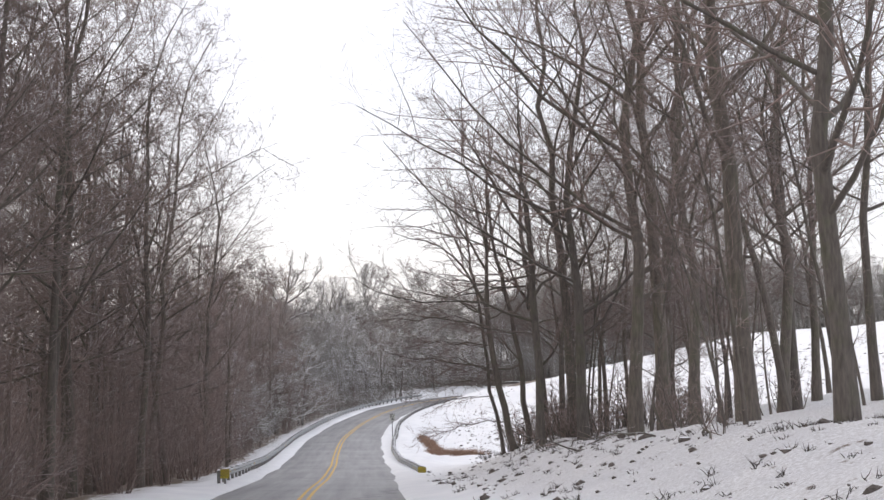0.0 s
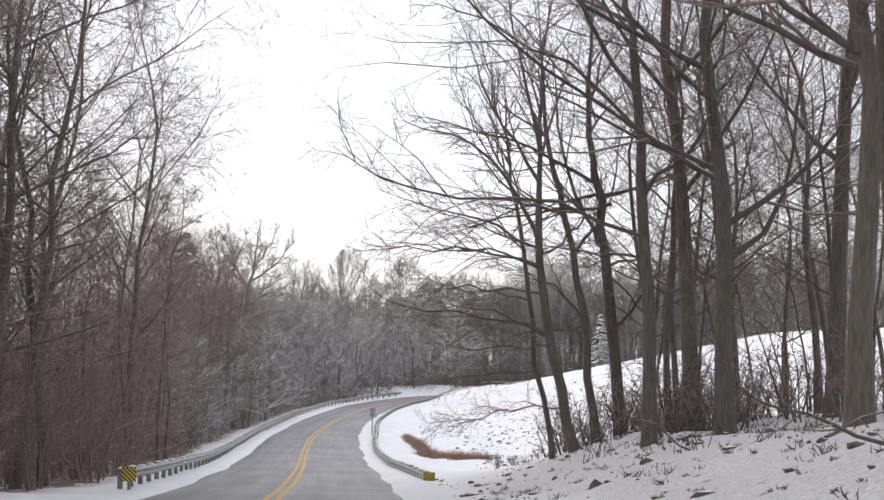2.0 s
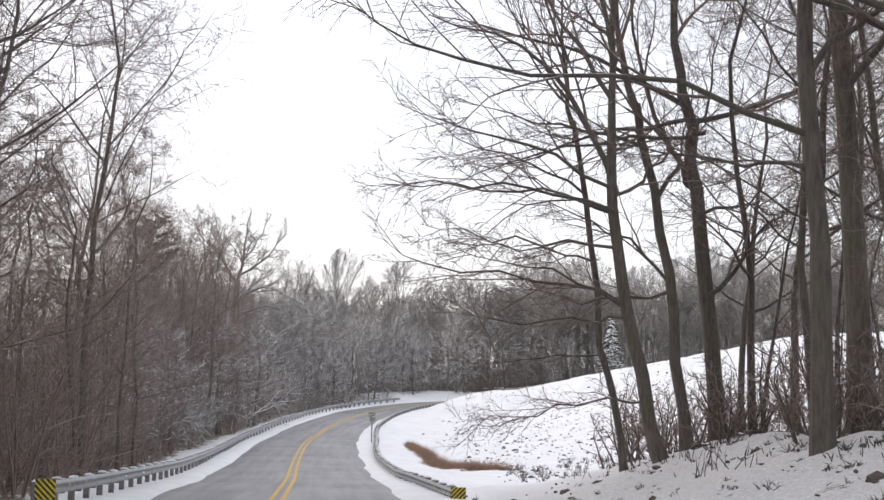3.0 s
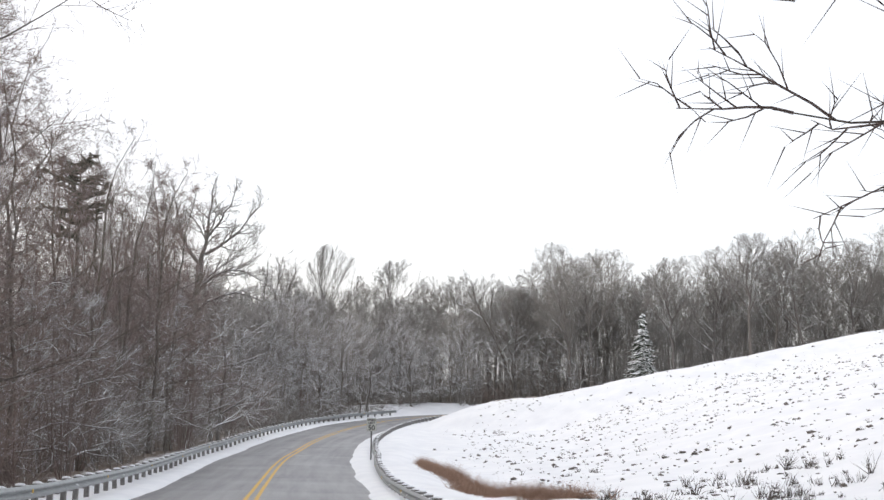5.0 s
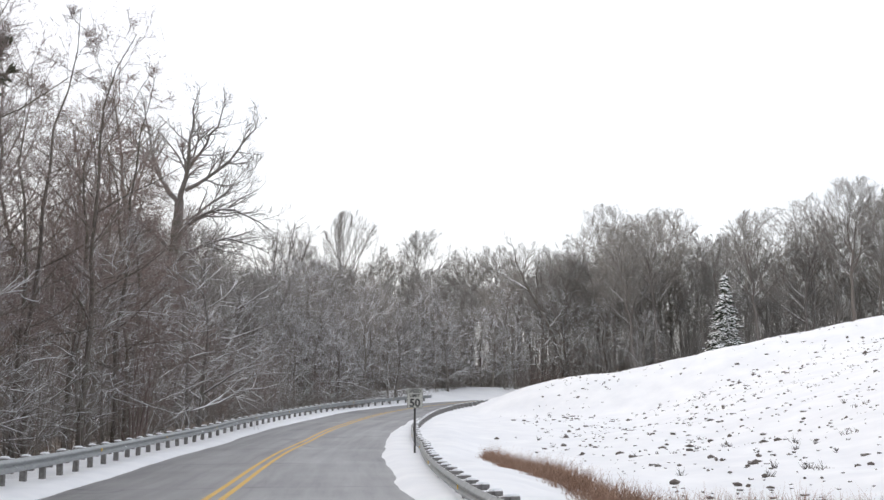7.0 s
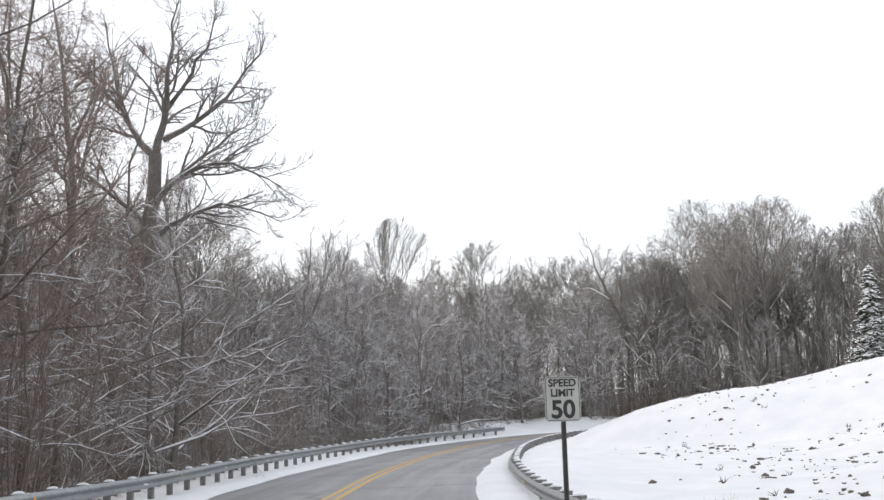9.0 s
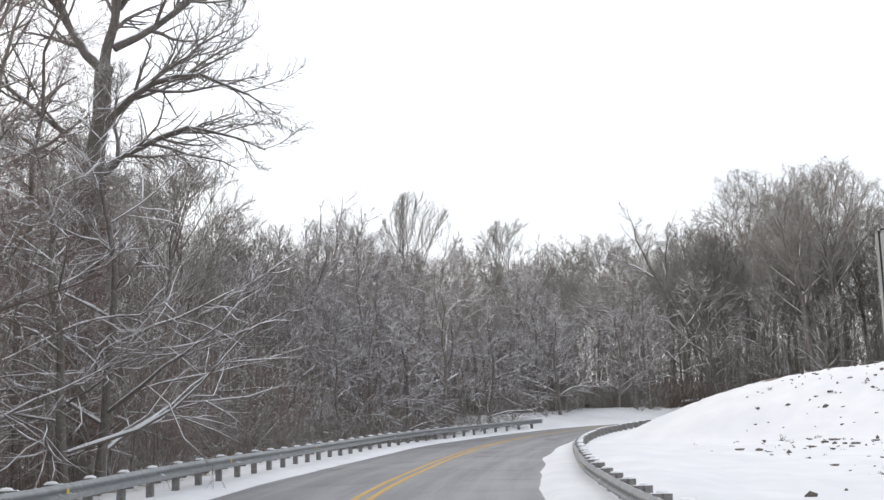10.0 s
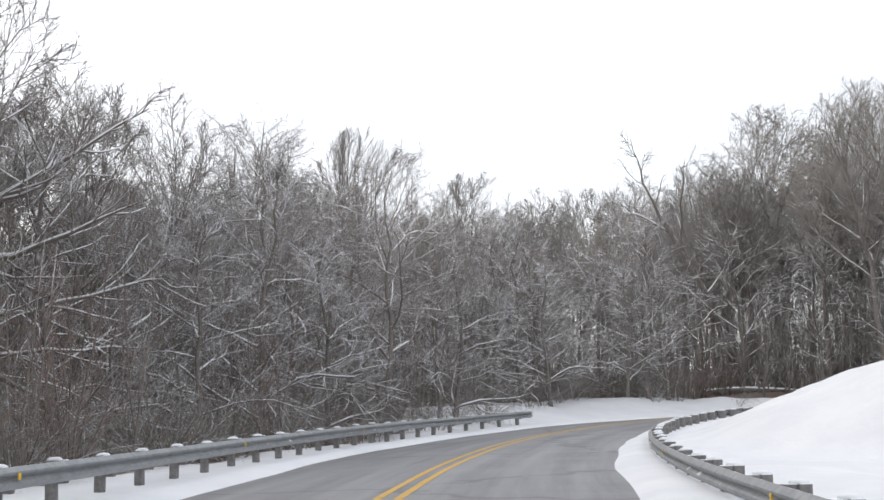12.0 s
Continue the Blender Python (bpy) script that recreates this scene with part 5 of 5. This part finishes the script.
def build_rail(line, side, label):
    """W-beam on posts; side: +1 for the rail right of the road."""
    root = new("guard_rail")
    root.location = line[0]
    base = line[0].copy()
    T = np.gradient(line, axis=0)
    T /= np.linalg.norm(T[:, :2], axis=1)[:, None]
    N = np.stack([T[:, 1], -T[:, 0], 0 * T[:, 0]], axis=1) * -side  # towards the road
    prof = np.array([(0.0, 0.0), (0.02, 0.02), (0.075, 0.07), (0.075, 0.10), (0.005, 0.15), (0.005, 0.165), (0.075, 0.215), (0.075, 0.245), (0.02, 0.295), (0.0, 0.315)])
    prof = np.concatenate([prof, prof[::-1] - np.array([0.006, 0])])
    m = len(prof)
    step = 8
    for a in range(0, len(line) - 1, step):
        b = min(a + step, len(line) - 1)
        seg = line[a:b + 1]
        V = seg[:, None, :] + N[a:b + 1, None, :] * prof[None, :, :1] + np.array([0, 0, 1.0]) * (0.42 + prof[None, :, 1:])
        idx = np.arange(len(seg) * m).reshape(len(seg), m)
        nxt = np.roll(idx, -1, axis=1)
        q = np.stack([idx[:-1], nxt[:-1], nxt[1:], idx[1:]], axis=-1).reshape(-1, 4)
        mesh_object("rail_panel", V.reshape(-1, 3) - base, [q], STEEL, root, False)
    bm = bmesh.new()
    box(bm, -0.05, 0, 0.31, 0.15, 0.18, 0.9, 0.012)
    box(bm, 0.115, 0, 0.575, 0.18, 0.13, 0.36, 0.01)
    post = part("post", bm, POST_WOOD, root)
    bm = bmesh.new()
    bmesh.ops.create_uvsphere(bm, u_segments=8, v_segments=5, radius=1, matrix=Matrix.Translation((0.0, 0, 0.765)) @ Matrix.Diagonal((0.125, 0.08, 0.04, 1)))
    cap = part("snow_cap", bm, SNOW, post, "small cap of snow", True)
    bm = bmesh.new()
    box(bm, 0.3, 0, 0.60, 0.02, 0.09, 0.09, 0.006)
    refl = part("reflector", bm, REFLECTOR, root, "small amber reflector")
    r = random.Random(3)
    first = True
    for k in range(1, len(line) - 1, 4):
        p = line[k] - N[k] * 0.215 - base
        ang = math.degrees(math.atan2(N[k, 1], N[k, 0]))
        me = post if first else copy_thing(post, Matrix())
        me.matrix_basis = pose(p[0], p[1], p[2] - 0.02 + r.uniform(-0.015, 0.02), r.uniform(-1.5, 1.5), r.uniform(-1.5, 1.5), ang)
        if k % 24 == 9:
            e = bpy.data.objects.new("reflector", refl.data)
            scene.collection.objects.link(e)
            e.parent = root
            e.matrix_basis = pose(p[0], p[1], p[2], 0, 0, ang)
            tagged(e, "small amber reflector")
        first = False
    p = line[5] - N[5] * 0.215 - base
    refl.matrix_basis = pose(p[0], p[1], p[2], 0, 0, math.degrees(math.atan2(N[5, 1], N[5, 0])))
    return tagged(root, label, "guard rail")


LEFT_RAIL = rail_line([(60, 4.9), (230, 4.9)], 64.3, int(np.argmin(np.abs(C[:330, 1] - 220.5))), -1)
RIGHT_RAIL = rail_line([(73, 5.4), (90, 4.7), (110, 4.9), (138, 5.6), (160, 4.9), (190, 4.8), (210, 4.8)], 73.3, int(np.argmin(np.abs(C[:, 0] - 16) + 100 * (C[:, 1] < 200))), 1)
build_rail(LEFT_RAIL, -1, "galvanised steel guard rail on snow-capped posts beside the wood")
build_rail(RIGHT_RAIL, 1, "galvanised steel guard rail curving round the snowy hillside")


def marker(x, y, z, slant, label):
    """Square yellow end marker with black slanting stripes, on a rail's end."""
    root = new("object_marker")
    root.location = (x, y, z)
    w = 0.23
    bm = bmesh.new()
    box(bm, 0, 0, 0, 2 * w, 0.012, 2 * w, 0.004)
    part("panel", bm, SIGN_YELLOW, root)
    for k in range(-3, 4):
        c = k * 0.135
        # a slanting band clipped to the square
        pts = []
        for lo in (c - 0.034, c + 0.034):
            row = []
            for xx in (-w, w):
                zz = slant * xx + lo * 1.0
                row.append((xx, zz))
            pts.append(row)
        poly = [pts[0][0], pts[0][1], pts[1][1], pts[1][0]]
        for axis, sign in ((1, 1), (1, -1)):
            out = []
            for i in range(len(poly)):
                a, b = poly[i], poly[(i + 1) % len(poly)]
                ia, ib = a[axis] * sign <= w, b[axis] * sign <= w
                if ia:
                    out.append(a)
                if ia != ib:
                    t = (w * sign - a[axis]) / (b[axis] - a[axis])
                    out.append((a[0] + t * (b[0] - a[0]), a[1] + t * (b[1] - a[1])))
            poly = out
            if not poly:
                break
        if len(poly) < 3:
            continue
        bm = bmesh.new()
        f = bm.faces.new([bm.verts.new((px, -0.008, pz)) for px, pz in poly])
        bmesh.ops.recalc_face_normals(bm, faces=[f])
        r = bmesh.ops.extrude_face_region(bm, geom=[f])
        bmesh.ops.translate(bm, verts=[v for v in r["geom"] if isinstance(v, bmesh.types.BMVert)], vec=(0, -0.003, 0))
        part("stripe", bm, SIGN_BLACK, root)
    bm = bmesh.new()
    box(bm, 0, 0.06, -0.25, 0.1, 0.08, 0.75, 0.01)
    part("post", bm, POST_WOOD, root)
    return tagged(root, label, "road sign")


p = LEFT_RAIL[0]
marker(p[0] + 0.15, p[1] - 0.25, p[2] + 0.58, -1.0, "square yellow and black striped marker at the rail's end")
p = RIGHT_RAIL[0]
marker(p[0] + 0.08, p[1] - 0.3, p[2] + 0.6, 1.0, "square yellow and black striped marker at the rail's end")


def lettering(name, text, size, x, z, parent):
    cu = bpy.data.curves.new(name, "FONT")
    cu.body, cu.size, cu.align_x, cu.extrude, cu.offset = text, size, "CENTER", 0.002, size * 0.03
    tmp = bpy.data.objects.new(name, cu)
    scene.collection.objects.link(tmp)
    bpy.context.view_layer.update()
    me = bpy.data.meshes.new_from_object(tmp.evaluated_get(bpy.context.evaluated_depsgraph_get()))
    bpy.data.objects.remove(tmp)
    me.materials.clear()
    me.materials.append(SIGN_BLACK)
    ob = new(name, me)
    ob.parent = parent
    ob.matrix_basis = pose(x, -0.009, z, 90, 0, 0)
    return ob


def speed_sign(x, y, z):
    root = new("speed_limit_sign")
    root.matrix_basis = pose(x, y, z, 0, 0, 5)
    bm = bmesh.new()
    box(bm, 0, 0, 2.38, 0.61, 0.01, 0.76)
    edges = [e for e in bm.edges if abs(e.verts[0].co.y - e.verts[1].co.y) > 0.005]
    bmesh.ops.bevel(bm, geom=edges, offset=0.04, segments=4, affect="EDGES")
    part("panel", bm, SIGN_WHITE, root)
    # border line just inside the edge
    bm = bmesh.new()
    for cx, cz, sx, sz in ((0, 2.74, 0.55, 0.01), (0, 2.02, 0.55, 0.01), (-0.285, 2.38, 0.01, 0.70), (0.285, 2.38, 0.01, 0.70)):
        box(bm, cx, -0.007, cz, sx, 0.003, sz)
    part("border", bm, SIGN_BLACK, root)
    lettering("word_speed", "SPEED", 0.175, 0, 2.595, root)
    lettering("word_limit", "LIMIT", 0.175, 0, 2.425, root)
    lettering("number", "50", 0.42, 0, 2.065, root)
    bm = bmesh.new()
    for cx, cy, sx, sy in ((-0.034, 0.03, 0.012, 0.05), (0.034, 0.03, 0.012, 0.05), (0, 0.055, 0.07, 0.01)):
        box(bm, cx, cy, 1.05, sx, sy, 2.9)
    part("post", bm, SIGN_POST, root, "dark steel channel post")
    bm = bmesh.new()
    for zz in (2.15, 2.6):
        box(bm, 0, -0.007, zz, 0.018, 0.006, 0.018, 0.004)
    part("bolt", bm, SIGN_POST, root)
    return tagged(root, "white speed limit sign with black lettering in the snowy verge", "road sign")


speed_sign(-4.84, 137.1, -0.62)


# ---------------------------------------------------------------- weeds, dry grass, fallen log
def tufts(name, label, seed, spots, blades, height, lean, width, mat, thick=0.012):
    rng = np.random.RandomState(seed)
    z, _ = terrain(spots[:, 0], spots[:, 1])
    b = np.repeat(np.arange(len(spots)), blades)
    n = len(b)
    O = np.stack([spots[b, 0], spots[b, 1], z[b] - 0.03], axis=1)
    O[:, :2] += rng.normal(0, width, (n, 2)) * (0.35 + 1.3 * rng.uniform(0, 1, len(spots)) ** 2)[b, None]
    D = np.stack([rng.normal(0, lean, n), rng.normal(0, lean, n), np.ones(n)], axis=1)
    size = (0.35 + 1.3 * rng.uniform(0, 1, len(spots)) ** 2)[b]
    P = grow(rng, O, D, height * size * rng.uniform(0.5, 1.1, n), 3, 0.25, -0.12)
    w = Wood()
    w.add(P, taper(np.full(n, thick), 3, 0.6), 3, tip=True)
    ob = mesh_object(name, np.concatenate(w.v), [np.concatenate(w.q), np.concatenate(w.t)], mat)
    return tagged(ob, label, "weeds", kind="stuff")


strip = np.array([(-1.7, 143), (-1.0, 132), (-0.2, 122), (0.6, 116), (1.8, 112.5), (3.6, 110.5)])
q = rs.uniform(0, 1, 700) * (len(strip) - 1)
spots = np.stack([np.interp(q, np.arange(len(strip)), strip[:, i]) for i in range(2)], axis=1)
spots += rs.normal(0, 1, (700, 2)) * (0.15 + 0.10 * q[:, None])
tufts("dry_grass", "strip of rusty brown dry grass in the ditch", 81, spots, 24, 0.55, 0.5, 0.2, DRY_GRASS, 0.007)
def clods(name, label, seed, spots, small, large, mat):
    """Dark lumps of earth and matted stalks, half sunk in the snow."""
    rng = np.random.RandomState(seed)
    bm = bmesh.new()
    bmesh.ops.create_icosphere(bm, subdivisions=1, radius=1)
    unit = np.array([v.co[:] for v in bm.verts])
    faces = np.array([[v.index for v in f.verts] for f in bm.faces])
    bm.free()
    z, _ = terrain(spots[:, 0], spots[:, 1])
    n = len(spots)
    size = small + (large - small) * rng.uniform(0, 1, n) ** 3
    rough = unit[None] * rng.uniform(0.5, 1.35, (n, len(unit), 1))
    rough *= np.stack([rng.uniform(0.7, 2.0, n), rng.uniform(0.7, 1.6, n), rng.uniform(0.5, 1.1, n)], axis=1)[:, None, :]
    V = rough * size[:, None, None] + np.stack([spots[:, 0], spots[:, 1], z + 0.01], axis=1)[:, None, :]
    F = faces[None] + (np.arange(n) * len(unit))[:, None, None]
    ob = mesh_object(name, V.reshape(-1, 3), [F.reshape(-1, 3)], mat, None, False)
    return tagged(ob, label, "clods", kind="stuff")


def hill_spots(n, clusters, wide):
    """Clustered places on the open hillside."""
    cu, cy = 12.5 + 46 * rs.uniform(0, 1, clusters) ** 1.2, rs.uniform(96, 192, clusters)
    k = rs.randint(0, clusters, n)
    u_, y_ = cu[k] + rs.normal(0, wide, n), cy[k] + rs.normal(0, wide, n)
    i = np.argmin(np.abs(C[None, :300, 1] - y_[:, None]), axis=1)
    return np.stack([C[i, 0] + np.maximum(u_, 9), y_], axis=1)


clods("earth_clods", "dark clods and matted weed showing through the hillside snow", 85, hill_spots(3000, 700, 1.3), 0.035, 0.13, CLOD)
tufts("hillside_weeds", "dark dead weeds poking through the hillside snow", 82, hill_spots(420, 150, 1.2), 10, 0.24, 0.7, 0.06, WEED)
spots = np.stack([rs.uniform(3.5, 15, 90), rs.uniform(98, 113, 90)], axis=1)
tufts("field_weeds", "dead brown weeds standing at the foot of the hill", 86, spots, 16, 0.6, 0.5, 0.14, WEED)
uu, yy = rs.uniform(5.6, 12, 430), rs.uniform(8, 72, 430)
i = np.argmin(np.abs(C[None, :300, 1] - yy[:, None]), axis=1)
tufts("bank_weeds", "dark dead weeds and stalks on the snowy bank", 83, np.stack([C[i, 0] + uu, yy], axis=1), 14, 0.2, 1.0, 0.1, WEED, 0.009)
uu, yy = rs.uniform(5.6, 12, 260), rs.uniform(8, 76, 260)
i = np.argmin(np.abs(C[None, :300, 1] - yy[:, None]), axis=1)
clods("bank_clods", "dark earth and leaf clods showing through the bank's snow", 87, np.stack([C[i, 0] + uu, yy], axis=1), 0.03, 0.15, CLOD)
uu, yy = rs.uniform(9.5, 14, 110), rs.uniform(48, 78, 110)
i = np.argmin(np.abs(C[None, :300, 1] - yy[:, None]), axis=1)
tufts("bank_grass", "thin brown stalks under the trees on the bank", 84, np.stack([C[i, 0] + uu, yy], axis=1), 5, 0.5, 0.35, 0.2, WEED)


def fallen_log(x, y, length, turn):
    root = new("fallen_log")
    w = Wood()
    P = np.array([[(k * length / 6, 0.12 * math.sin(k * 1.3), 0.35 + 0.16 * math.sin(k * 0.8)) for k in range(7)]])
    w.add(P, np.array([[0.24, 0.22, 0.21, 0.19, 0.17, 0.14, 0.1]]), 9)
    w.make("trunk", BARK_SNOW, root)
    b = Wood()
    rng = np.random.RandomState(9)
    O, D, L, R = children(rng, P, np.full((1, 7), 0.15), np.array([length]), 9, 0.3, 1, 60, 0.22, 0.4)
    b.add(grow(rng, O, D, L, 4, 0.15, 0.05), taper(R, 4, 0.3), 4, tip=True)
    b.make("branch_stubs", BARK_SNOW, root)
    root.matrix_basis = pose(x, y, ground_at(x, y), 0, 0, turn)
    return tagged(root, "fallen tree trunk with snow lying along its top", "log")


fallen_log(10.9, 247.4, 9.0, 6)


def fallen_branch(x, y, turn, seed, length):
    root = new("fallen_branch")
    rng = np.random.RandomState(seed)
    P = grow(rng, np.array([[0.0, 0, 0.05]]), np.array([[1.0, 0.1, 0.25]]), np.array([length]), 7, 0.22, -0.06)
    P[:, :, 2] = np.maximum(P[:, :, 2], 0.03)
    R = taper(np.array([0.035]), 7, 0.3)
    w = Wood()
    w.add(P, R, 5)
    w.make("stem", BARK, root)
    O, D, L, r = children(rng, P, R, np.array([length]), 7, 0.2, 1.0, 50, 0.5, 0.6)
    b = Wood()
    Q = grow(rng, O, D, L, 4, 0.2, 0.0)
    Q[:, :, 2] = np.maximum(Q[:, :, 2], 0.02)
    b.add(Q, taper(r, 4, 0.3), 4, tip=True)
    b.make("side_twig", TWIG, root)
    root.matrix_basis = pose(x, y, ground_at(x, y), 0, 0, turn)
    return tagged(root, "bare broken branch lying on the snowy bank", "branch")


for k, (x, y, turn, length) in enumerate(((5.4, 40, 160, 2.6), (6.2, 45, 30, 2.0), (7.0, 35.5, 200, 2.4), (5.2, 51, 120, 1.8), (7.4, 31, 250, 2.2), (6.0, 56, 10, 1.6))):
    fallen_branch(x, y, turn, 200 + k, length)
